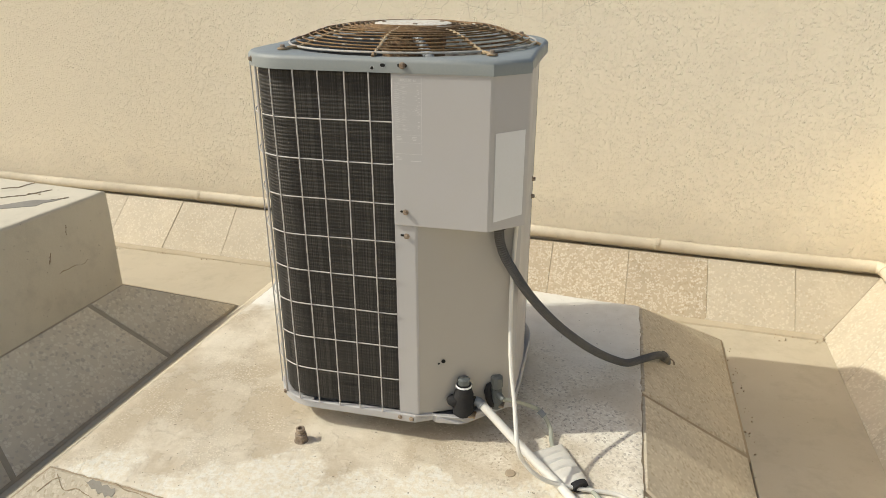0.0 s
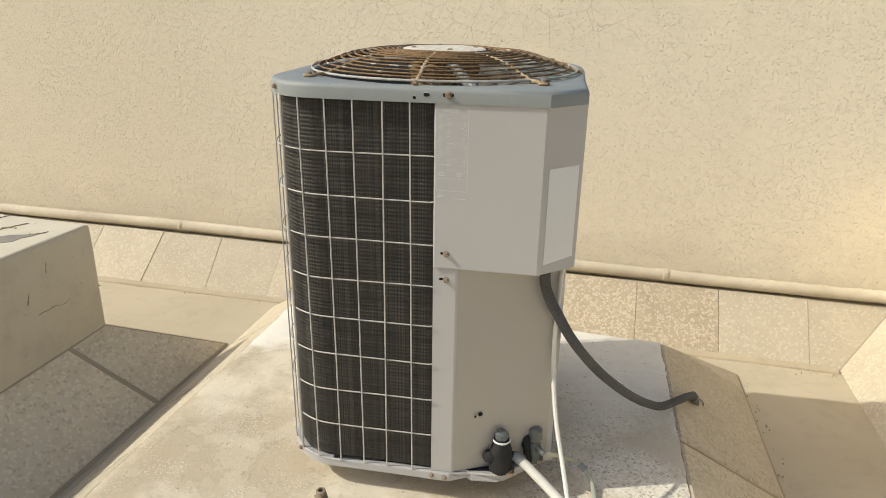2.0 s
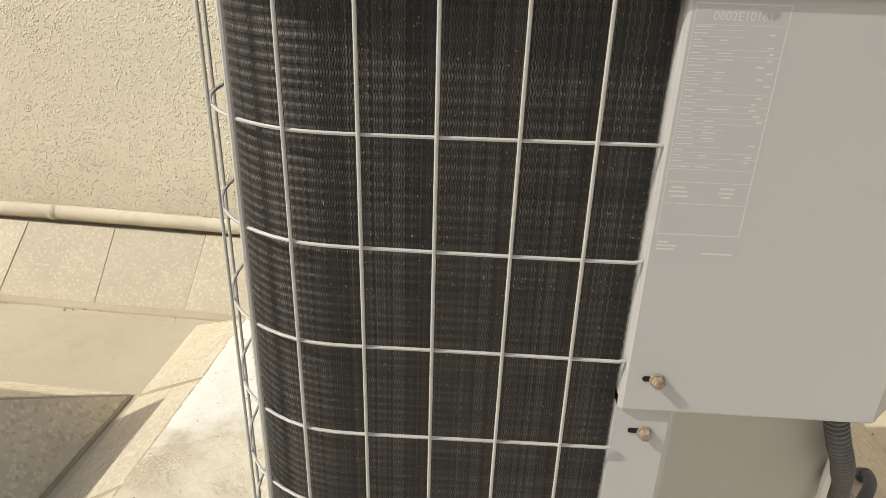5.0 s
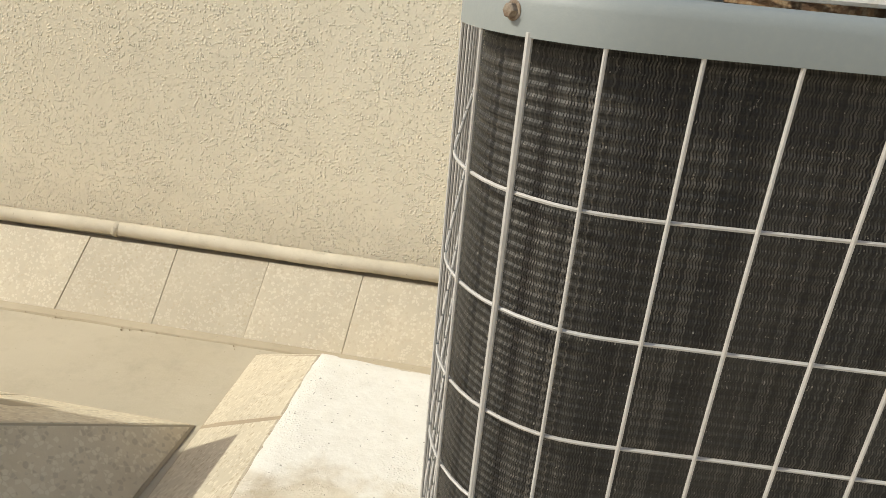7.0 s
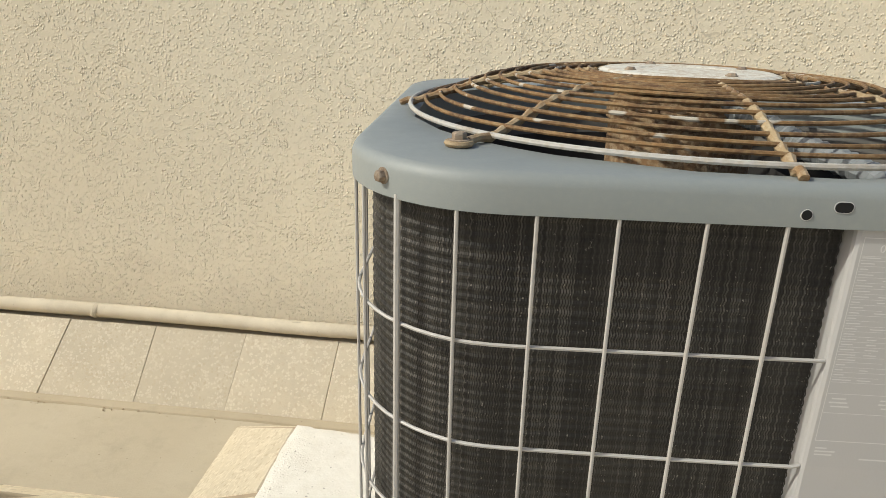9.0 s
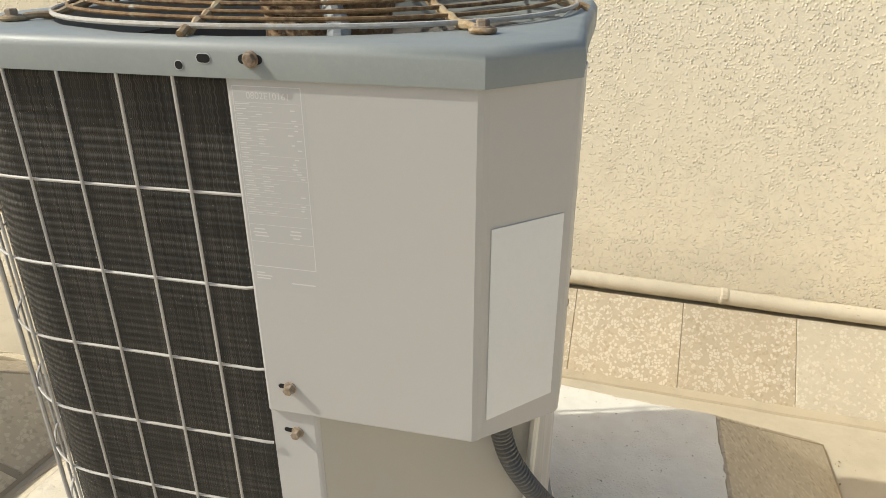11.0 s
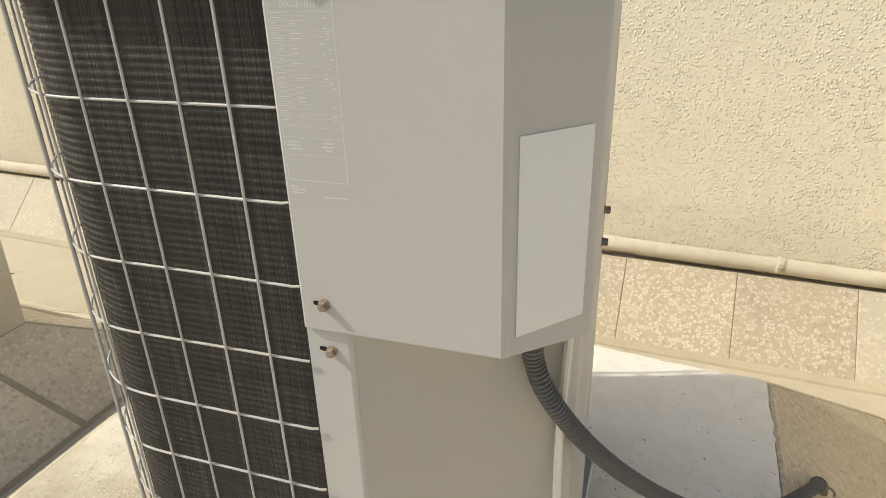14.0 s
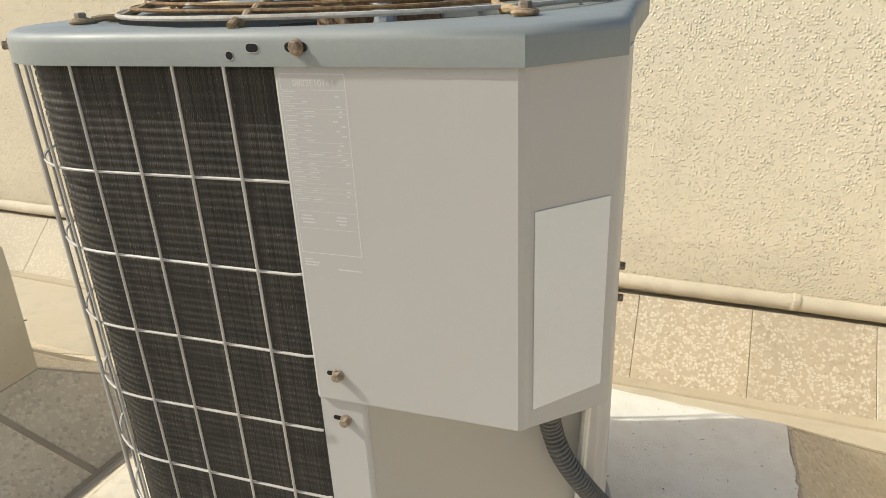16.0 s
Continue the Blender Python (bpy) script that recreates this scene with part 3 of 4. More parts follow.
def skirt(name, owner, t0, t1, f0, f1, shares, skew, material, gap=0.007):
    """Tiles down one sloped side, from its top edge t0..t1 to its foot f0..f1."""
    for a, b in zip(shares, shares[1:]):
        fa = a if a in (0, 1) else a + skew
        fb = b if b in (0, 1) else b + skew
        part("tile", slab(lerp(t0, t1, a), lerp(t0, t1, b), lerp(f0, f1, fb), lerp(f0, f1, fa), 0.022, gap, 0.006), material, owner)


T = [Vector((x, y, PLINTH - 0.004)) for x, y in TOPS]
T[2].z += 0.009
F = [Vector((x, y, DECK + 0.004)) for x, y in FEET]
skirt("east", plinth, T[2], T[1], F[2], F[1], [0, 0.413, 0.72, 1], -0.030, M["tile_worn"], 0.011)
skirt("north", plinth, T[3], T[2], F[3], F[2], [0, 0.25, 0.5, 0.75, 1], 0, M["tile_worn"])
skirt("west", plinth, T[0], T[3], F[0], F[3], [0, 0.27, 0.55, 0.80, 1], 0, M["tile_worn"])
skirt("south", plinth, T[1], T[0], F[1], F[0], [0, 0.25, 0.5, 0.75, 1], 0, M["tile_worn"])

# ---- the neighbouring plinth with its block ----
BT = [(-1.655, -1.55), (-1.552, 0.405), (-2.75, 0.50), (-2.85, -1.45)]
BF = [(-1.38, -1.9), (-1.232, 0.836), (-3.1, 0.95), (-3.3, -1.7)]
base2 = part("plinth", loops([[Vector((x, y, DECK + 0.0005)) for x, y in BF], [Vector((x, y, -0.1815)) for x, y in BT]], False, True), M["fillet"])
tagged(base2, "low plinth with worn sloped terrazzo sides in shade", "plinth", kind="structure")
BTv = [Vector((x, y, -0.178)) for x, y in BT]
BFv = [Vector((x, y, DECK + 0.004)) for x, y in BF]
skirt("east", base2, BTv[0], BTv[1], BFv[0], BFv[1], [0, 0.07, 0.275, 0.58, 0.889, 1], -0.09, M["tile_grey"], 0.008)
skirt("north", base2, BTv[1], BTv[2], BFv[1], BFv[2], [0, 0.33, 0.66, 1], 0, M["tile_grey"])


def block_mesh():
    """A cast block with slightly uneven faces and a worn arris."""
    tops = [(-1.76, -1.5), (-1.566, 0.428), (-2.75, 0.555), (-2.9, -1.4)]
    rows = []
    n = 40
    for z, inset in ((-0.195, 0.0), (-0.05, 0.0), (0.06, 0.001), (0.16, 0.001), (0.252, 0.002), (0.262, 0.007), (0.265, 0.016)):
        ring = []
        for s in range(4):
            for i in range(n):
                a, b = Vector(tops[s]), Vector(tops[(s + 1) % 4])
                p = a.lerp(b, i / n)
                lo = Vector(BT[s]).lerp(Vector(BT[(s + 1) % 4]), i / n)
                p = lo.lerp(p, (z + 0.178) / 0.433)
                c = Vector((-2.25, -0.45))
                p = p + (c - p).normalized() * (inset + 0.004 * noise.noise((p.x * 4, p.y * 4, z * 4)) + (0.006 * max(0, noise.noise((p.x * 15, p.y * 15, 1))) if z > 0.2 else 0))
                ring.append(Vector((p.x, p.y, z + (0.002 * noise.noise((p.x * 7, p.y * 7, 2)) if z > 0.2 else 0))))
        rows.append(ring)
    return loops(rows, False, True)


block = part("concrete_block", block_mesh(), M["block"])
tagged(block, "cream painted concrete equipment block with cracked edges", "concrete block", kind="structure")

# ---- the condensing unit ----
L, R_, FR, BK, RAD = -0.402, 0.361, -0.38, 0.42, 0.15
Z0, ZB, ZT = -0.102, 0.938, 0.974        # base edge, rim's lower and upper edge
ARC = 10


def outline(d=0.0):
    """Plan of the casing, drawn in by d, from the front's right end round by the left and back."""
    pts = [(0.29 - d * 0.41, FR + d)]
    pts += [(x, FR + d) for x in (0.16, 0.03, -0.10)]

    def arc(cx, cy, r, a0, a1):
        return [(cx + r * math.cos(radians(a0 + (a1 - a0) * i / ARC)), cy + r * math.sin(radians(a0 + (a1 - a0) * i / ARC))) for i in range(ARC + 1)]
    r = RAD - d
    pts += arc(L + RAD, FR + RAD, r, 270, 180)
    pts += [(L + d, y) for y in (-0.1, 0.1)]
    pts += arc(L + RAD, BK - RAD, r, 180, 90)
    pts += [(x, BK - d) for x in (-0.1, 0.1)]
    pts += arc(R_ - 0.26, BK - 0.26, 0.26 - d, 90, 0)
    pts += [(R_ - d, y) for y in (0.1, -0.1)]
    pts += [(R_ + 0.006 - d, -0.302 + d * 0.41)]
    return pts


def ring3(d, z):
    return [Vector((x, y, z)) for x, y in outline(d)]


def path_at(pts, s):
    """The point and outward normal at length s along a plan polyline."""
    for a, b in zip(pts, pts[1:]):
        a, b = Vector(a), Vector(b)
        l = (b - a).length
        if s <= l:
            d = (b - a) / l
            return a + d * s, Vector((-d.y, d.x))
        s -= l
    d = (Vector(pts[-1]) - Vector(pts[-2])).normalized()
    return Vector(pts[-1]), Vector((-d.y, d.x))


def plan_length(pts):
    return sum((Vector(b) - Vector(a)).length for a, b in zip(pts, pts[1:]))


unit = thing("condensing_unit", (0, 0, PLINTH), "grey air conditioner condenser with rusty fan guard on a plinth", "air conditioner")

# base pan with the ledge for the valves
LEDGE = [(0.085, -0.3885), (0.132, -0.362), (0.146, -0.372), (0.212, -0.366), (0.238, -0.352), (0.318, -0.270), (0.345, -0.245), (R_ + 0.004, -0.235)]


def pan_ring(d, z):
    o = outline(-0.007 + d)
    keep = [p for p in o[1:-1] if not (p[1] < -0.37 and p[0] > 0.08)]
    led = [(x - d * 0.6, y + d * 0.8) for x, y in LEDGE]
    return [Vector((x, y, z)) for x, y in led[:1] + keep + led[:0:-1]]


part("base_pan", loops([pan_ring(0.045, Z0 + 0.006), pan_ring(0.003, Z0), pan_ring(0.0, Z0 + 0.003), pan_ring(0.0, Z0 + 0.024), pan_ring(0.003, Z0 + 0.027), pan_ring(0.02, Z0 + 0.024)], True, True), M["panel"], unit, "grey painted steel base pan")
for x, y in ((-0.05, -0.22), (0.22, -0.05), (-0.22, 0.24), (0.22, 0.26)):
    part("foot", solid_lathe([(0.05, PLINTH - 0.002), (0.052, PLINTH + 0.06), (0.045, Z0 + 0.02)], 20, (x, y, 0)), M["rubber"], unit, "dark rubber foot")
part("drain_loop", tube(smooth_line([(0.02, -0.36, Z0 + 0.004), (0.035, -0.375, Z0 - 0.006), (0.05, -0.37, Z0 - 0.004), (0.055, -0.355, Z0 + 0.004)], 4), 0.002, 6), M["wire"], unit)

# the coil
COIL_IN = 0.011
core_plan = [(0.032, -0.20), (0.032, FR + COIL_IN + 0.0031)] + [p for p in outline(COIL_IN + 0.0031) if not (p[1] < -0.2 and p[0] > 0.02)] + [(R_ - 0.04, -0.17)]
# black core puts the shade of the fin gaps into its colour
core = part("coil", loops([[Vector((x, y, Z0 + 0.03)) for x, y in core_plan], [Vector((x, y, ZB + 0.01)) for x, y in core_plan]]), M["dark"], unit, "dark dusty condenser coil core, gap shade in its colour")


def fins(start, stop, pitch):
    """Upright fin edges, rippled in and out together every ten millimetres, each wandering a little."""
    pts = outline(COIL_IN)[1:]
    low, high = Z0 + 0.03, ZB + 0.006
    rows = int((high - low) / 0.0025)
    vs, fs = [], []
    s = start
    rng = random.Random(4)
    while s < stop:
        s += pitch * rng.uniform(0.86, 1.14)
        p, n = path_at(pts, s)
        t = Vector((-n.y, n.x))
        base = len(vs)
        # past the corner, wider edges and deeper ripples shape the sunlit look
        lit = min(1.0, max(0.0, (s - 0.42) / 0.12))
        half = pitch * (rng.uniform(0.25, 0.35) + 0.10 * lit)
        sway = rng.uniform(0.00050, 0.00085)
        off = rng.uniform(-0.45, 0.45)
        for i in range(rows + 1):
            z = low + (high - low) * i / rows
            a = 2 * math.pi * z / 0.010
            w = sway * math.sin(a + off) + 0.0009 * noise.noise((s * 40, z * 6, 0))
            q = p + t * w + n * ((0.0006 + 0.0004 * lit) * math.cos(a))
            g, h = q + t * half, q - t * half
            vs += [(g.x, g.y, z), (h.x, h.y, z)]
        for i in range(rows):
            o = base + i * 2
            fs.append((o, o + 1, o + 3, o + 2))
    return vs, fs


def raw(name, geo, material, parent, label=""):
    me = bpy.data.meshes.new(name)
    me.from_pydata([tuple(v) for v in geo[0]], [], geo[1])
    me.materials.append(material)
    ob = new(name, me)
    ob.parent = parent
    if parent.type == "EMPTY":
        ob.matrix_parent_inverse = Matrix.Translation(-parent.location)
    return tagged(ob, label) if label else ob


tagged(raw("fin_bank", fins(0.127, 1.30, 0.0025), M["fin"], core, "fine grey-brown aluminium fins"), kind="stuff")

# horizontal tube rows behind the fin edges
GUARD_IN = -0.005
guard_plan = [p for p in outline(GUARD_IN)[1:]]
LEN = plan_length(guard_plan)
S0 = 0.16 - 0.036                        # where the guard starts, at the control box
S1 = S0 + 0.003                          # its wire ends butt against the box


def along(s, d, z):
    p, n = path_at(guard_plan, s)
    return Vector((p.x - n.x * -d, p.y - n.y * -d, z))


guard = part("wire_guard", tube([along(s, -0.003, ZB + 0.010) for s in np.linspace(S0, LEN - 0.80, 90)], 0.002, 6), M["wire"], unit, "grey coated wire guard")
ROWS_Z = [0.8145 - 0.1102 * i for i in range(8)]
for z in ROWS_Z:
    part("wire", tube([along(S1, -0.002, z)] + [along(s, 0.0, z + 0.001 * math.sin(s * 9 + z * 40)) for s in np.linspace(S1 + 0.008, LEN - 0.80, 90)], 0.0019, 6), M["wire"], guard, smooth=True)
stations = [S0 + v for v in (0.0575, 0.126, 0.195, 0.263, 0.331, 0.394, 0.453)]
while stations[-1] < LEN - 0.86:
    stations.append(stations[-1] + 0.0665)
for k, s in enumerate(stations):
    thick = 0.0032 if k in (5, 16) else 0.0019
    lean = random.uniform(-0.002, 0.002)
    part("wire", tube([along(s + lean, 0.003, Z0 + 0.026), along(s, 0.003, 0.45), along(s - lean, 0.003, ZB + 0.004)], thick, 7), M["wire"], guard, smooth=True)

# the painted top panel with its round opening
CEN = Vector((-0.014, 0.0))
HOLE = 0.360


def circle_ring(r, z):
    out = []
    for x, y in outline(0):
        d = (Vector((x, y)) - CEN).normalized() * r
        out.append(Vector((CEN.x + d.x, CEN.y + d.y, z)))
    return out


part("top_panel", loops([ring3(-0.007, ZB + 0.003), ring3(-0.0085, ZB), ring3(-0.010, ZB), ring3(-0.010, ZT - 0.012), ring3(-0.008, ZT - 0.006), ring3(-0.004, ZT - 0.0018), ring3(0.002, ZT), circle_ring(HOLE + 0.006, ZT), circle_ring(HOLE + 0.001, ZT - 0.002), circle_ring(HOLE, ZT - 0.008), circle_ring(HOLE, ZT - 0.05)]), M["top"], unit, "blue-grey weathered steel top panel", smooth=True)
part("shroud", lathe([(HOLE - 0.001, ZT - 0.045), (HOLE - 0.006, ZT - 0.075), (HOLE - 0.012, ZT - 0.085)], 64, (CEN.x, CEN.y, 0)), M["shroud"], unit, "dusty fan shroud, darkened for the shade inside", smooth=True)
# black liner and floor added where the fan opening drops into shade
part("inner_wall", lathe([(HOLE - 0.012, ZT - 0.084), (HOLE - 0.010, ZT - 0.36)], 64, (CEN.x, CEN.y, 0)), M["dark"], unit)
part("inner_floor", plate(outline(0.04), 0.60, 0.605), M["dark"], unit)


def bolt_geo(r=0.0068, h=0.009, washer=0.0088):
    """A hexagon flange bolt along +z."""
    hexa = [(r * math.cos(radians(60 * i)), r * math.sin(radians(60 * i))) for i in range(6)]
    head = loops([[Vector((x, y, 0.0015)) for x, y in hexa], [Vector((x, y, h - 0.0015)) for x, y in hexa], [Vector((x * 0.82, y * 0.82, h)) for x, y in hexa]], True, True)
    return join(head, solid_lathe([(washer, 0), (washer, 0.0014), (washer * 0.85, 0.002)], 18))


def slot_geo(w, h):
    """A flat slot with round ends, along x."""
    pts = []
    for i in range(13):
        a = radians(-90 + 15 * i)
        pts.append((w / 2 - h / 2 + h / 2 * math.cos(a), h / 2 * math.sin(a)))
    for i in range(13):
        a = radians(90 + 15 * i)
        pts.append((-w / 2 + h / 2 + h / 2 * math.cos(a), h / 2 * math.sin(a)))
    return plate(pts, 0, 0.0008)


def flat(x, y, z, nx, ny):
    """A pose on an upright face: local x runs along the face, local z out of it."""
    n = Vector((nx, ny, 0)).normalized()
    t = Vector((-n.y, n.x, 0))
    m = Matrix((t, Vector((0, 0, 1)), n)).transposed().to_4x4()
    return Matrix.Translation((x, y, z)) @ m


F_ = FR - 0.010
for w, h, x, z in ((0.0097, 0.0097, -0.012, 0.949), (0.0157, 0.0097, 0.016, 0.9565)):
    part("hole_edge", moved(slot_geo(w, h), flat(x, F_ + 0.0003, z, 0, -1)), M["etch"], unit)
part("hole", moved(slot_geo(0.0085, 0.0085), flat(-0.012, F_, 0.949, 0, -1)), M["hole"], unit)
part("hole", moved(slot_geo(0.0145, 0.0085), flat(0.016, F_, 0.9565, 0, -1)), M["hole"], unit)
part("hole", moved(slot_geo(0.025, 0.009), flat(0.066, F_, 0.957, 0, -1)), M["hole"], unit)
part("bolt", moved(bolt_geo(0.0066, 0.007, 0.0084), flat(0.0665, F_, 0.957, 0, -1)), M["bolt"], unit, "rusty hexagon bolt")
for (x, y, nx, ny) in ((-0.3583, -0.3363, -0.707, -0.707), (-0.3583, 0.3463, -0.707, 0.707)):
    part("bolt", moved(bolt_geo(0.0058, 0.008, 0.0078), flat(x + nx * 0.0085, y + ny * 0.0085, 0.956, nx, ny)), M["bolt"], unit, "rusty hexagon bolt")

# control box over the cut corner
FP = FR - 0.006                          # the cover stands a little proud of the coil
BX0, BZ, RB = 0.033, 0.537, 0.380
BOX = [(BX0, FP + 0.005), (BX0 + 0.0012, FP + 0.0016), (BX0 + 0.0042, FP), (0.287, FP), (0.2925, FP + 0.0035), (0.297, FP + 0.009), (RB - 0.009, -0.311), (RB - 0.005, -0.306), (RB - 0.003, -0.300), (RB - 0.003, -0.245), (0.20, -0.245), (BX0, -0.30)]
cbox = part("control_box", loops([[Vector((x, y + 0.0008, BZ)) for x, y in BOX], [Vector((x, y, BZ + 0.002)) for x, y in BOX], [Vector((x, y, ZB - 0.004)) for x, y in BOX], [Vector((x, y, ZB + 0.006)) for x, y in BOX]], True, True), M["panel"], unit, "light grey painted control box cover")
cn = Vector((RB - 0.009 - 0.297, -0.311 - (FP + 0.009)))
ct, nrm = cn.normalized(), Vector((cn.y, -cn.x)).normalized()


def on_chamfer(u, z, out):
    p = Vector((0.297, FP + 0.009)) + ct * u + nrm * out
    return Vector((p.x, p.y, z))


CH = cn.length
st = [on_chamfer(0.005, 0.562, 0.0006), on_chamfer(CH - 0.005, 0.570, 0.0006), on_chamfer(CH - 0.005, 0.799, 0.0006), on_chamfer(0.005, 0.797, 0.0006)]
part("sticker", loops([st, [p + Vector((nrm.x, nrm.y, 0)) * 0.0007 for p in st]], True, True), M["sticker"], cbox, "faded blank white sticker")
part("hole", moved(slot_geo(0.016, 0.006), flat(0.0595, FP, 0.5765, 0, -1)), M["hole"], cbox)
part("bolt", moved(bolt_geo(0.0062, 0.010, 0.008), flat(0.0665, FP, 0.5755, 0, -1)), M["bolt"], cbox, "rusty hexagon bolt")

# data plate with worn print
PX0, PX1, PZ0, PZ1 = 0.039, 0.1135, 0.718, 0.932
dplate = part("data_plate", box((PX0, FP - 0.00006, 0.706), (0.117, FP + 0.0005, PZ1), 0), M["plate"], cbox, "worn silver data plate with faded print")


def bar(x0, z0, x1, z1):
    return box((x0, FP - 0.00016, z0), (x1, FP, z1), 0)


part("print", join(bar(PX0 + 0.002, 0.9145, PX1, 0.9149), bar(PX0 + 0.001, PZ1 - 0.0017, PX1, PZ1 - 0.0009), bar(PX0 + 0.001, 0.7343, PX1, 0.7351), bar(PX1 - 0.0009, 0.7352, PX1, PZ1 - 0.0018), bar(PX0 + 0.001, 0.735, PX0 + 0.0016, PZ1 - 0.001)), M["etch"], dplate)
rows_bars = []
rng = random.Random(11)
zz = 0.913
while zz > 0.796:
    rows_bars.append(bar(PX0 + 0.002, zz - 0.0023, PX0 + rng.choice((0.030, 0.042, PX1 - PX0)), zz - 0.0020))
    rows_bars.append(bar(PX0 + 0.003, zz - 0.0002, PX0 + rng.uniform(0.009, 0.019), zz + 0.0007))
    if rng.random() < 0.4:
        rows_bars.append(bar(PX0 + 0.024, zz - 0.0002, PX0 + rng.uniform(0.030, 0.042), zz + 0.0007))
    if rng.random() < 0.6:
        x = PX1 - rng.uniform(0.008, 0.018)
        rows_bars.append(bar(x, zz - 0.0004, x + rng.uniform(0.003, 0.006), zz + 0.0009))
    zz -= 0.0050
for x0, x1, z in ((0.046, 0.058, 0.779), (0.044, 0.06, 0.775), (0.046, 0.062, 0.771), (0.088, 0.1, 0.779), (0.087, 0.1, 0.775), (0.09, 0.098, 0.771), (0.042, 0.052, 0.7265), (0.042, 0.06, 0.723), (0.042, 0.058, 0.7195), (0.083, 0.111, 0.7165)):
    rows_bars.append(bar(x0, z - 0.0006, x1, z + 0.0008))
for z in (0.784, 0.764):
    rows_bars.append(bar(PX0 + 0.002, z, PX1, z + 0.0004))
tagged(part("print", join(*rows_bars), M["etch"], dplate, "faded unreadable lines of print"), kind="stuff")


def lettering(text, size, m, parent, material):
    cu = bpy.data.curves.new("lettering", "FONT")
    cu.body, cu.size, cu.extrude = text, size, 0.0001
    tmp = bpy.data.objects.new("lettering", cu)
    me = bpy.data.meshes.new_from_object(tmp)
    bpy.data.objects.remove(tmp)
    me.materials.append(material)
    ob = new("serial_number", me)
    ob.data.transform(m)
    ob.parent = parent
    return ob


lettering("0802E10161", 0.0094, flat(0.0545, FP - 0.00012, 0.9185, 0, -1) @ Matrix.Diagonal((1.0, 1, 1, 1)), dplate, M["etch"])

# the strip, the slanting lower panel and the corner post
PA, PB = Vector((0.093, FR)), Vector((0.345, -0.252))
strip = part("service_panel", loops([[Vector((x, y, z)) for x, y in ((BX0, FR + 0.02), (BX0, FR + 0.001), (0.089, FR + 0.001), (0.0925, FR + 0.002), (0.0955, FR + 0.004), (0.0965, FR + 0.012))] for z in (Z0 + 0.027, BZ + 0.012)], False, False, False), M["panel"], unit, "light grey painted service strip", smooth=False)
part("lower_panel", loops([[Vector((x, y, z)) for x, y in ((0.0945, FR + 0.0045), (PB.x, PB.y), (PB.x - 0.01, PB.y + 0.02))] for z in (Z0 + 0.027, BZ + 0.012)], False, False, False), M["shade_panel"], unit, "beige-grey dusty lower access panel, shade put into its colour")
part("hole", moved(slot_geo(0.018, 0.006), flat(0.0575, FR + 0.001, 0.5055, 0, -1)), M["hole"], strip)
part("bolt", moved(bolt_geo(0.0062, 0.010, 0.008), flat(0.066, FR + 0.001, 0.504, 0, -1)), M["bolt"], strip, "rusty hexagon bolt")
pn = Vector((PB.y - PA.y, -(PB.x - PA.x))).normalized()


def on_panel(u, z, out=0.0):
    p = PA.lerp(PB, u) + pn * out
    return Vector((p.x, p.y, z))


part("hole", moved(slot_geo(0.013, 0.013), flat(*on_panel(0.27, 0.103, 0.001), pn.x, pn.y)), M["hole"], strip)
part("hole", moved(slot_geo(0.006, 0.006), flat(*on_panel(0.22, 0.097, 0.001), pn.x, pn.y)), M["hole"], strip)
POST = 0.3595
part("corner_post", loops([[Vector((x, y, z)) for x, y in ((0.340, -0.245), (0.345, -0.251), (0.3485, -0.250), (0.3505, -0.246), (0.3525, -0.243), (POST - 0.003, -0.238), (POST, -0.233), (POST, 0.03), (POST - 0.003, 0.034), (POST - 0.03, 0.034))] for z in (Z0 + 0.027, ZB + 0.004)], False, False, False), M["panel"], unit, "grey painted corner post")
for z in (0.575, 0.519):
    part("bolt", moved(bolt_geo(0.0062, 0.010, 0.008), flat(POST, 0.008, z, 1, 0)), M["bolt"], unit, "rusty hexagon bolt")
part("bolt", moved(bolt_geo(0.0062, 0.006, 0.008), flat(0.072, FR - 0.0075, Z0 + 0.013, 0, -1)), M["bolt"], unit)
part("bolt", moved(bolt_geo(0.0055, 0.006, 0.007), flat(0.036, FR - 0.0075, Z0 + 0.015, 0, -1)), M["bolt"], unit)
part("bolt", moved(bolt_geo(0.006, 0.006, 0.007), flat(-0.3632, -0.3412, Z0 + 0.016, -0.707, -0.707)), M["bolt"], unit)

# the fan guard: rings, spokes, hub cap
def dome(r):
    """Height of the guard at radius r."""
    pts = ((0.0, 1.032), (0.125, 1.029), (0.22, 1.022), (0.27, 1.012), (0.32, 0.995), (0.362, 0.982))
    for (a, za), (b, zb) in zip(pts, pts[1:]):
        if r <= b:
            return za + (zb - za) * (r - a) / (b - a)
    return 0.982


fan_guard = part("fan_guard", solid_lathe([(0.106, 1.025), (0.113, 1.026), (0.114, 1.029), (0.107, 1.0315), (0.06, 1.0325), (0.055, 1.031), (0.02, 1.031)], 48, (CEN.x, CEN.y, 0)), M["hub"], unit, "rusty round wire fan guard with flaking cap", smooth=False)
RINGS = [0.362 - 0.0196 * i for i in range(10)] + [0.170, 0.155, 0.140, 0.127]
for i, r in enumerate(RINGS):
    z = dome(r)
    wob = [Vector((CEN.x + r * math.cos(a), CEN.y + r * math.sin(a), z + 0.0012 * math.sin(3 * a + i))) for a in np.linspace(0, 2 * math.pi, 96, endpoint=False)]
    part("ring", tube(wob, 0.0030 if i == 0 else 0.0024, 7, closed=True), M["rust_ring"] if i == 0 else M["rust"], fan_guard, smooth=True)
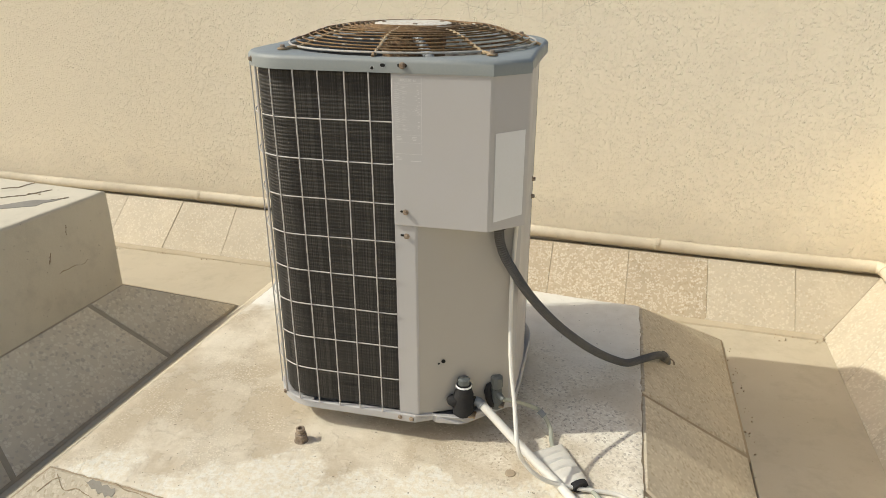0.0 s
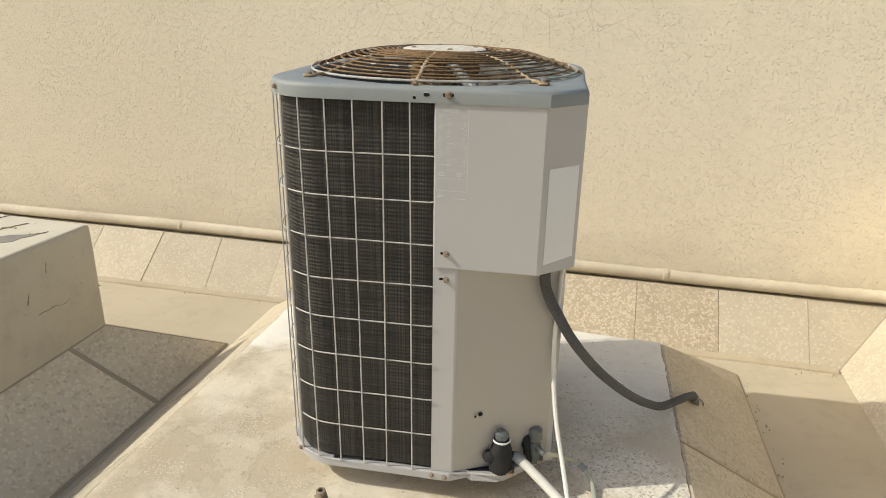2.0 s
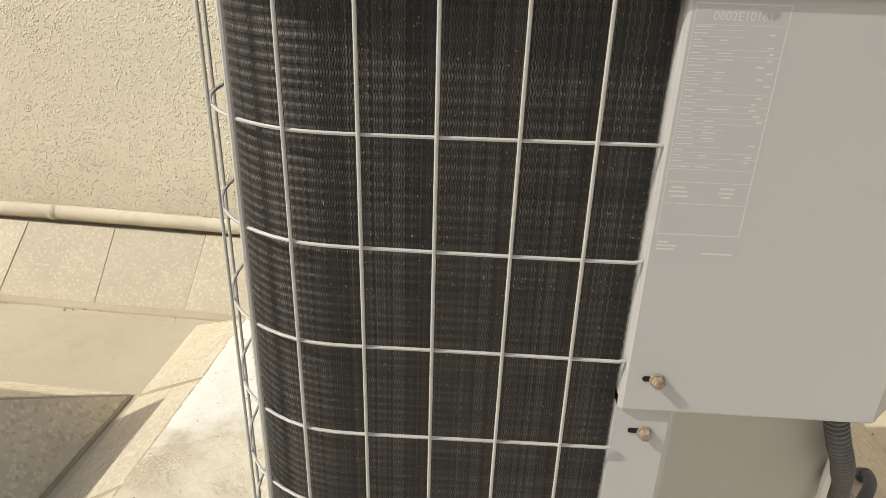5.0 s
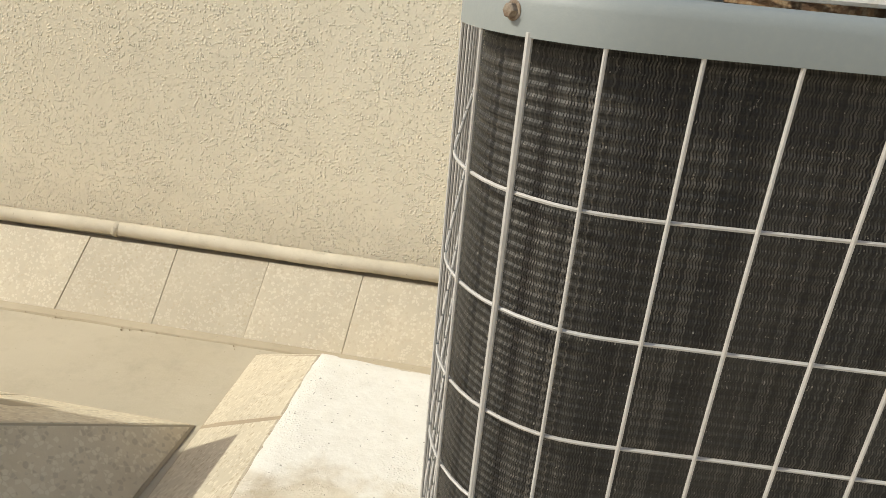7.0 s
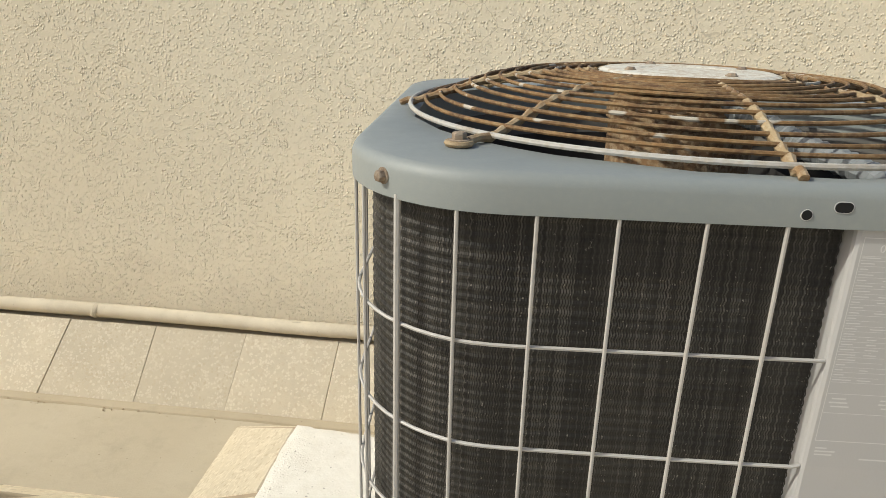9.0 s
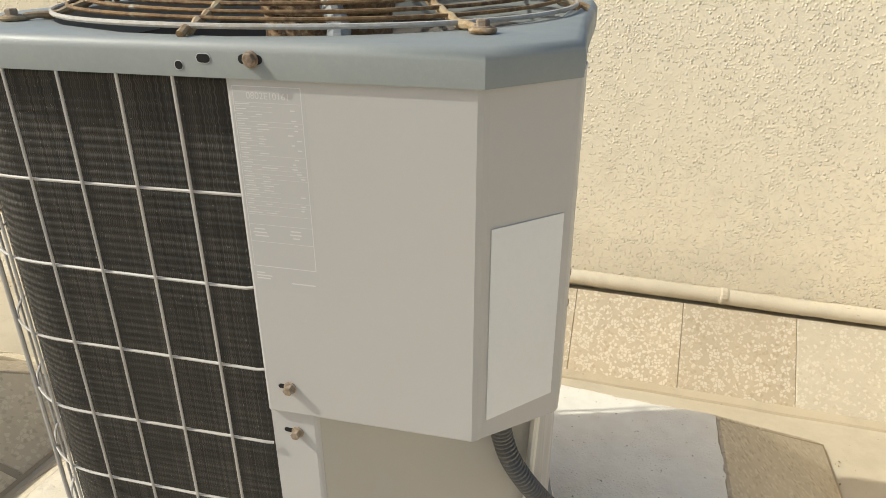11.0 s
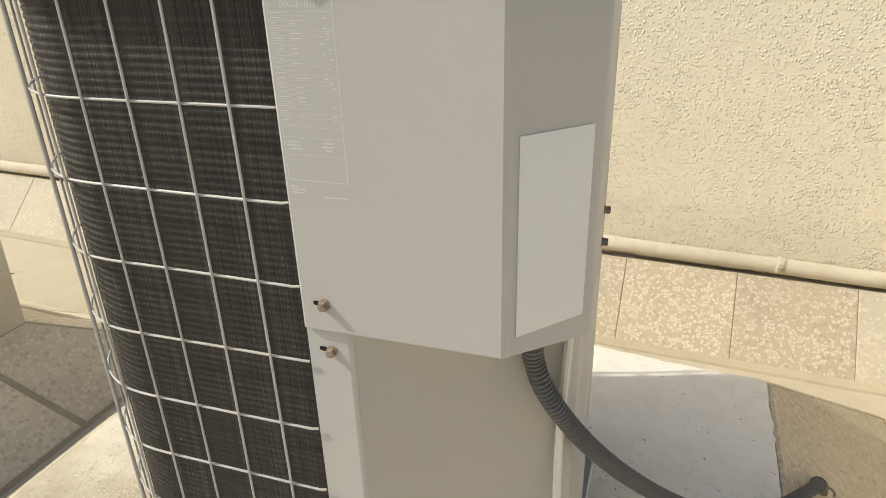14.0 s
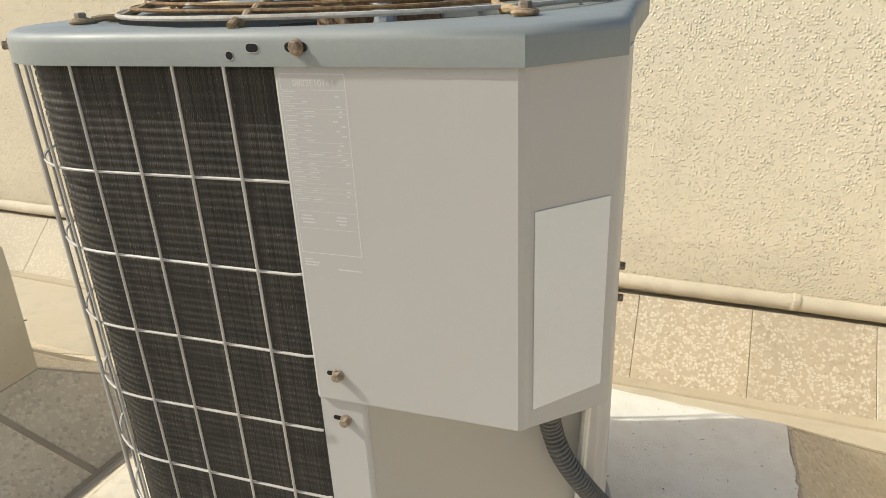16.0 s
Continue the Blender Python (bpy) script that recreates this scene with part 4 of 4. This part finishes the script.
for kk in range(8):
    a = radians(-90 + 45 * kk)
    d = Vector((math.cos(a), math.sin(a)))
    rs, rad = [], []
    for r0, r1 in zip([0.112] + RINGS[:0:-1], RINGS[::-1]):
        rs += [(r0 + r1) / 2, r1]
        rad += [0.0036 + 0.0009 * random.random(), 0.0054 + 0.0014 * random.random()]
    pts = [Vector((CEN.x + d.x * r, CEN.y + d.y * r, dome(r) - 0.0035)) for r in rs]
    lug = kk % 2 == 1
    end = (0.378, 0.392) if lug else (0.368, 0.378)
    pts += [Vector((CEN.x + d.x * r, CEN.y + d.y * r, ZT + h)) for r, h in zip(end, (0.006, 0.004) if lug else (0.007, 0.002))]
    rad += [0.0042, 0.0046]
    spoke = part("spoke", tube(pts, rad, 8), M["rust_pale"], fan_guard, smooth=True)
    if lug:
        c = Vector((CEN.x + d.x * 0.404, CEN.y + d.y * 0.404, ZT))
        part("lug", lathe([(0.007, 0.001), (0.0135, 0.001), (0.015, 0.0035), (0.0135, 0.006), (0.007, 0.0065)], 20, c), M["rust_pale"], spoke, smooth=True)
        part("bolt", moved(bolt_geo(0.0072, 0.0085, 0.0105), Matrix.Translation(c + Vector((0, 0, 0.0055)))), M["bolt"], spoke, "pale rusty hexagon bolt")
for kk in range(4):
    a = radians(20 + 90 * kk)
    part("cap_nut", moved(bolt_geo(0.0058, 0.004, 0.0075), Matrix.Translation((CEN.x + 0.085 * math.cos(a), CEN.y + 0.09 * math.sin(a), 1.0315))), M["bolt"], fan_guard)

# motor and fan below the guard
motor = part("fan_motor", solid_lathe([(0.055, 0.78), (0.085, 0.785), (0.092, 0.795), (0.094, 0.88), (0.0955, 0.882), (0.094, 0.885), (0.094, 0.965), (0.098, 0.968), (0.098, 0.985), (0.088, 1.0), (0.05, 1.012), (0.04, 1.026)], 40, (CEN.x, CEN.y, 0)), M["rust_motor"], unit, "heavily rusted fan motor")
fan = part("fan_hub", solid_lathe([(0.03, 0.735), (0.06, 0.738), (0.06, 0.776), (0.03, 0.781)], 28, (CEN.x, CEN.y, 0)), M["fan"], unit, "dusty grey fan hub")
for kk in range(3):
    rows = []
    for i in range(9):
        r = 0.05 + 0.26 * i / 8
        half = 0.34 + 0.16 * i / 8
        row = []
        for j in range(9):
            u = j / 8 - 0.5
            a = radians(-40 + 120 * kk) + u * half * 2 + 0.12 * i / 8
            row.append(Vector((CEN.x + r * math.cos(a), CEN.y + r * math.sin(a), 0.775 - u * 0.075 + 0.012 * (1 - 4 * u * u))))
        rows.append(row)
    flat_rows = loops(rows, closed=False)
    lower = loops([[p - Vector((0, 0, 0.002)) for p in r] for r in rows], closed=False)
    part("blade", join(flat_rows, lower), M["fan"], fan, smooth=True)
cond = smooth_line([(0.0, -0.045, 1.0), (0.013, -0.069, 0.997), (0.042, -0.126, 0.985), (0.073, -0.180, 0.967), (0.108, -0.268, 0.952), (0.14, -0.33, 0.90)], 16)
part("motor_conduit", tube(cond, [0.0125 if i % 2 else 0.0145 for i in range(len(cond))], 10), M["duct_tape"], unit, "grey corrugated motor conduit")


# ---- pipes and cables ----
body_geo = solid_lathe([(0.024, Z0 + 0.02), (0.031, Z0 + 0.028), (0.033, Z0 + 0.065), (0.029, Z0 + 0.08), (0.030, Z0 + 0.092), (0.024, Z0 + 0.108), (0.022, Z0 + 0.12), (0.019, Z0 + 0.128)], 18, (0.222, -0.335, 0))
body_geo = [v + Vector((0.004 * noise.noise(v * 45), 0.004 * noise.noise(v * 45 + Vector((9, 0, 0))), 0)) for v in body_geo[0]], body_geo[1]
valve = part("suction_valve", join(body_geo, tube(smooth_line([(0.225, -0.335, Z0 + 0.075), (0.195, -0.345, Z0 + 0.07), (0.178, -0.338, Z0 + 0.076)], 3), [0.018, 0.020, 0.017, 0.019, 0.018, 0.016, 0.012], 10)), M["black"], unit, "service valve wrapped in black tape", smooth=True)
part("valve_cap", solid_lathe([(0.017, Z0 + 0.128), (0.019, Z0 + 0.132), (0.019, Z0 + 0.146), (0.012, Z0 + 0.15)], 12, (0.222, -0.335, 0)), M["brass"], valve)
part("tie", lathe([(0.0235, Z0 + 0.121), (0.0255, Z0 + 0.123), (0.0235, Z0 + 0.128)], 14, (0.222, -0.335, 0)), M["sticker"], valve)
valve2 = part("liquid_valve", join(solid_lathe([(0.017, Z0 + 0.02), (0.020, Z0 + 0.06), (0.017, Z0 + 0.09)], 12, (0.312, -0.274, 0)), tube([(0.312, -0.274, Z0 + 0.075), (0.325, -0.292, Z0 + 0.075), (0.34, -0.305, Z0 + 0.07)], [0.011, 0.0095, 0.008], 10)), M["brass"], unit, "weathered metal service valve", smooth=True)
part("valve_cap", solid_lathe([(0.018, Z0 + 0.092), (0.020, Z0 + 0.098), (0.019, Z0 + 0.128), (0.012, Z0 + 0.134)], 10, (0.312, -0.274, 0)), M["brass"], valve2)
part("tape_wrap", tube(smooth_line([(0.302, -0.284, Z0 + 0.03), (0.290, -0.290, Z0 + 0.07), (0.288, -0.288, Z0 + 0.095), (0.298, -0.280, Z0 + 0.108)], 4), [0.010, 0.012, 0.011, 0.012, 0.010, 0.011, 0.012, 0.010, 0.009, 0.010, 0.008, 0.007, 0.005], 9), M["black"], valve2, "black tape wrap", smooth=True)
part("valve_bracket", box((0.268, -0.288, Z0 + 0.026), (0.338, -0.262, Z0 + 0.034), 0.001), M["bolt"], unit)
part("valve_bracket", box((0.205, -0.36, Z0 + 0.026), (0.262, -0.33, Z0 + 0.033), 0.001), M["rust_pale"], unit)

suction = thing("refrigerant_pipe", (0.5, -0.45, PLINTH), "insulated refrigerant pipe in white wrap running over the plinth", "pipe")
pts = smooth_line([(0.232, -0.335, -0.026), (0.259, -0.325, -0.033), (0.291, -0.340, -0.047), (0.334, -0.366, -0.070), (0.382, -0.396, -0.096), (0.424, -0.420, -0.117), (0.491, -0.462, -0.147), (0.551, -0.522, -0.154), (0.62, -0.62, -0.155), (0.69, -0.80, -0.155), (0.73, -1.0, -0.21)], 8)
part("insulation", tube(pts[14:], 0.013, 12), M["white_tube"], suction, smooth=True)
part("tape_collar", tube(pts[7:15], [0.012, 0.013, 0.0145, 0.0155, 0.0145, 0.0155, 0.016, 0.0155], 12), M["duct_tape"], suction, "grey tape collar", smooth=True)
part("copper_stub", tube(pts[:8], 0.0105, 10), M["black"], suction, smooth=True)

liquid = thing("liquid_pipe", (0.5, -0.35, PLINTH), "thin grey-green liquid line curling over the plinth", "pipe")
part("pipe_run", tube(smooth_line([(0.336, -0.302, Z0 + 0.07), (0.372, -0.285, -0.045), (0.427, -0.232, -0.095), (0.453, -0.236, -0.108), (0.482, -0.255, -0.145), (0.496, -0.318, -0.162), (0.541, -0.411, -0.164), (0.587, -0.455, -0.164), (0.66, -0.55, -0.164), (0.72, -0.78, -0.165), (0.75, -1.0, -0.21)], 7), 0.0068, 9), M["green_cable"], liquid, smooth=True)
part("tie", tube([(0.444, -0.234, -0.103), (0.461, -0.241, -0.116)], 0.010, 9), M["duct_tape"], liquid)

cable = thing("white_cable", (0.4, -0.4, PLINTH), "white sheathed cable hanging down the unit and over the plinth", "cable")
part("sheath", tube(smooth_line([(0.352, -0.262, BZ + 0.02), (0.347, -0.264, 0.45), (0.344, -0.268, 0.32), (0.348, -0.284, 0.215), (0.357, -0.333, 0.157), (0.368, -0.373, 0.106), (0.384, -0.420, 0.054), (0.396, -0.470, 0.022), (0.407, -0.518, -0.005), (0.416, -0.534, -0.032), (0.429, -0.529, -0.065), (0.460, -0.528, -0.100), (0.491, -0.519, -0.125), (0.530, -0.505, -0.145), (0.592, -0.491, -0.160), (0.685, -0.484, -0.165), (0.74, -0.52, -0.165), (0.80, -0.58, -0.20), (1.0, -0.75, -0.34)], 8), 0.0062, 9), M["cable"], cable, smooth=True)

wrap = thing("pipe_sleeve", (0.55, -0.47, PLINTH), "crumpled white plastic sleeve lying on the plinth", "sleeve")


S_A, S_B = Vector((0.478, -0.346, -0.160)), Vector((0.580, -0.477, -0.157))


def sleeve():
    """A flattened, creased wrap, wide where it starts and gathered at its end."""
    rows = []
    for i in range(26):
        t = i / 25
        c = lerp(S_A, S_B, t)
        side = Vector((0.8, 0.6, 0))
        w = 0.060 - 0.026 * t
        fold = 0.005 if i % 5 == 0 else 0.0
        rows.append([c + side * w * math.cos(a) + Vector((0, 0, (0.011 + 0.004 * t - fold + 0.002 * math.sin(3 * a + i)) * math.sin(a))) for a in np.linspace(0, 2 * math.pi, 18, endpoint=False)])
    return loops(rows, True, True)


part("wrapping", sleeve(), M["white_tube"], wrap, smooth=True)
part("strap", loops([[lerp(S_A, S_B, t) + Vector((0.8, 0.6, 0)) * w * math.cos(a) + Vector((0, 0, 0.0145 * math.sin(a))) for a in np.linspace(0, 2 * math.pi, 14, endpoint=False)] for t, w in ((0.985, 0.030), (1.10, 0.024))], True, True), M["black"], wrap, "black tape end")

# grey corrugated conduit from the control box to the plinth's side
cpts = smooth_line([(0.306, -0.302, BZ + 0.012), (0.307, -0.298, 0.505), (0.310, -0.295, 0.477), (0.323, -0.294, 0.439), (0.348, -0.281, 0.388), (0.382, -0.241, 0.313), (0.428, -0.189, 0.229), (0.488, -0.122, 0.136), (0.557, -0.050, 0.048), (0.610, 0.028, -0.024), (0.664, 0.106, -0.088), (0.722, 0.170, -0.133), (0.785, 0.238, -0.146), (0.826, 0.292, -0.160), (0.856, 0.345, -0.186), (0.874, 0.392, -0.222), (0.880, 0.404, -0.255)], 18)
hose = thing("flexible_conduit", (0.87, 0.3, PLINTH), "dark grey corrugated electrical conduit between control box and plinth", "conduit")
run = [cpts[0]]
for a, b in zip(cpts, cpts[1:]):
    while (b - run[-1]).length > 0.0022:
        run.append(run[-1] + (b - run[-1]).normalized() * 0.0022)
part("corrugated_tube", tube(run, [(0.0113, 0.0140, 0.0143)[i % 3] for i in range(len(run))], 14), M["conduit"], hose)
part("connector", tube([(0.306, -0.301, BZ + 0.012), (0.306, -0.300, BZ - 0.006), (0.3065, -0.299, BZ - 0.013)], [0.0165, 0.0175, 0.0165], 14), M["duct_tape"], hose, "grey metal conduit connector")
part("clip_wire", tube(smooth_line([(0.300, -0.318, BZ - 0.012), (0.318, -0.312, BZ - 0.014), (0.336, -0.290, BZ - 0.010), (0.350, -0.270, BZ - 0.004)], 5), 0.0042, 8), M["black"], hose)
part("end_collar", tube([(0.862, 0.362, -0.196), (0.875, 0.394, -0.224), (0.881, 0.405, -0.25)], [0.0175, 0.019, 0.0195], 14), M["conduit"], hose, "dark end collar")
part("clip_wire", tube(smooth_line([(0.884, 0.396, -0.222), (0.905, 0.385, -0.228), (0.912, 0.395, -0.25)], 4), 0.003, 6), M["bolt"], hose)

# anchor bolt standing in the mortar
anchor = thing("anchor_bolt", (-0.262, -0.462, PLINTH), "rusty hollow anchor bolt standing on the mortar", "bolt")
ab = Vector((-0.262, -0.462, PLINTH))
part("nut", moved(bolt_geo(0.020, 0.026, 0.022), Matrix.Translation(ab)), M["bolt"], anchor)
part("sleeve", lathe([(0.007, 0.02), (0.013, 0.024), (0.013, 0.030), (0.010, 0.031), (0.010, 0.036), (0.0135, 0.037), (0.0135, 0.045), (0.0085, 0.046), (0.0075, 0.03)], 16, ab), M["bolt"], anchor, smooth=True)

# hairline crack along the block's face
def block_face(y, z):
    a = -1.655 + (y + 1.55) / 1.955 * 0.103
    b = -1.76 + (y + 1.5) / 1.928 * 0.194
    k = (z + 0.178) / 0.433
    return a * (1 - k) + b * k


rng = random.Random(3)
for y0, y1, z0, z1 in ((0.10, 0.425, 0.008, -0.004), (0.068, 0.085, 0.06, 0.10), (0.18, 0.19, 0.15, 0.185)):
    ys = np.linspace(y0, y1, 16)
    pts = []
    for i, y in enumerate(ys):
        z = z0 + (z1 - z0) * i / 15 + rng.uniform(-0.007, 0.007)
        pts.append((block_face(y, z) - 0.0012, y, z))
    part("crack", tube(pts, [rng.uniform(0.0008, 0.0026) for _ in pts], 5), M["crack"], block)

for pts in (((-2.03, 0.34), (-2.0, 0.362), (-1.972, 0.372), (-1.968, 0.41), (-1.955, 0.45)), ((-1.93, 0.23), (-1.89, 0.262), (-1.855, 0.284), (-1.83, 0.33), (-1.80, 0.38)), ((-1.70, 0.262), (-1.682, 0.268), (-1.66, 0.285), (-1.652, 0.305)), ((-1.86, 0.30), (-1.83, 0.315), (-1.80, 0.312))):
    line = smooth_line([(x, y, 0.2658) for x, y in pts], 6)
    part("crack", tube(line, [rng.uniform(0.0015, 0.0055) for _ in line], 5), M["crack"], block)
# grey plate that paints a shadow cast across the block top
blotch = [(-1.86, 0.135), (-1.80, 0.205), (-1.763, 0.242), (-1.72, 0.252), (-1.684, 0.266), (-1.663, 0.28), (-1.672, 0.25), (-1.70, 0.215), (-1.70, 0.175), (-1.745, 0.15), (-1.81, 0.11), (-1.87, 0.08)]
part("flaked_patch", plate(blotch, 0.258, 0.2668), M["chip_and_shade"], block, "grey patch painted as a cast shadow")

# broken plaster at the plinth's front corner
def on_front(x, y, lift=0.0046):
    down = max(0.0, -0.73 - 0.088 * (x + 0.952) - y)
    return Vector((x, y, PLINTH - 0.004 - 0.97 * down + lift))


chip = [(-0.802, -0.758), (-0.790, -0.762), (-0.776, -0.754), (-0.764, -0.758), (-0.752, -0.756), (-0.738, -0.765), (-0.722, -0.762), (-0.706, -0.769), (-0.694, -0.767), (-0.690, -0.776), (-0.696, -0.784), (-0.710, -0.781), (-0.718, -0.786), (-0.731, -0.777), (-0.744, -0.781), (-0.757, -0.772), (-0.770, -0.773), (-0.785, -0.765)]
part("bare_chip", loops([[on_front(x, y, 0.0) for x, y in chip], [on_front(x, y, 0.0052) for x, y in chip]], True, True), M["chip_and_shade"], plinth, "grey chip of bare plaster")
for pts in (((-0.90, -0.752), (-0.86, -0.781), (-0.82, -0.776), (-0.79, -0.783), (-0.762, -0.789), (-0.735, -0.80), (-0.707, -0.803), (-0.67, -0.806)), ((-0.945, -0.79), (-0.91, -0.765), (-0.885, -0.758)), ((-0.70, -0.757), (-0.66, -0.768), (-0.62, -0.771), (-0.58, -0.779))):
    line = smooth_line([tuple(on_front(x, y)) for x, y in pts], 5)
    part("crack", tube(line, [rng.uniform(0.0005, 0.0019) for _ in line], 5), M["crack"], plinth)

# an old anchor hole in the mortar
tagged(part("anchor_hole", solid_lathe([(0.016, PLINTH - 0.004), (0.015, PLINTH + 0.0035), (0.011, PLINTH + 0.0045)], 18, (0.388, -0.462, 0)), M["joint"]), "dark plugged anchor hole in the mortar", "anchor hole")

# grit and dry dirt along the gutter edges
rng = random.Random(8)
bits = []
for i in range(70):
    k = rng.random()
    if k < 0.5:
        t = rng.random()
        x, y = 1.215 - 0.02 * t + rng.gauss(0.012, 0.012), 0.98 - 0.95 * t
    elif k < 0.8:
        x = rng.uniform(1.45, 1.70)
        y = 1.262 + WALL_SLOPE * x + rng.gauss(-0.03, 0.02)
    else:
        x = rng.uniform(-2.4, -1.2)
        y = 1.26 + WALL_SLOPE * x - abs(rng.gauss(0, 0.02))
    r = rng.uniform(0.0018, 0.0048)
    m = Matrix.Translation((x, y, DECK + r * 0.5)) @ Euler((rng.random() * 3, rng.random() * 3, rng.random() * 3)).to_matrix().to_4x4()
    bits.append(moved(box((-r, -r * 0.7, -r * 0.5), (r, r * 0.7, r * 0.5), r * 0.3), m))
tagged(part("grit", join(*bits), M["joint"]), "dark grit and crumbs of dirt along the gutter", "grit", kind="stuff")
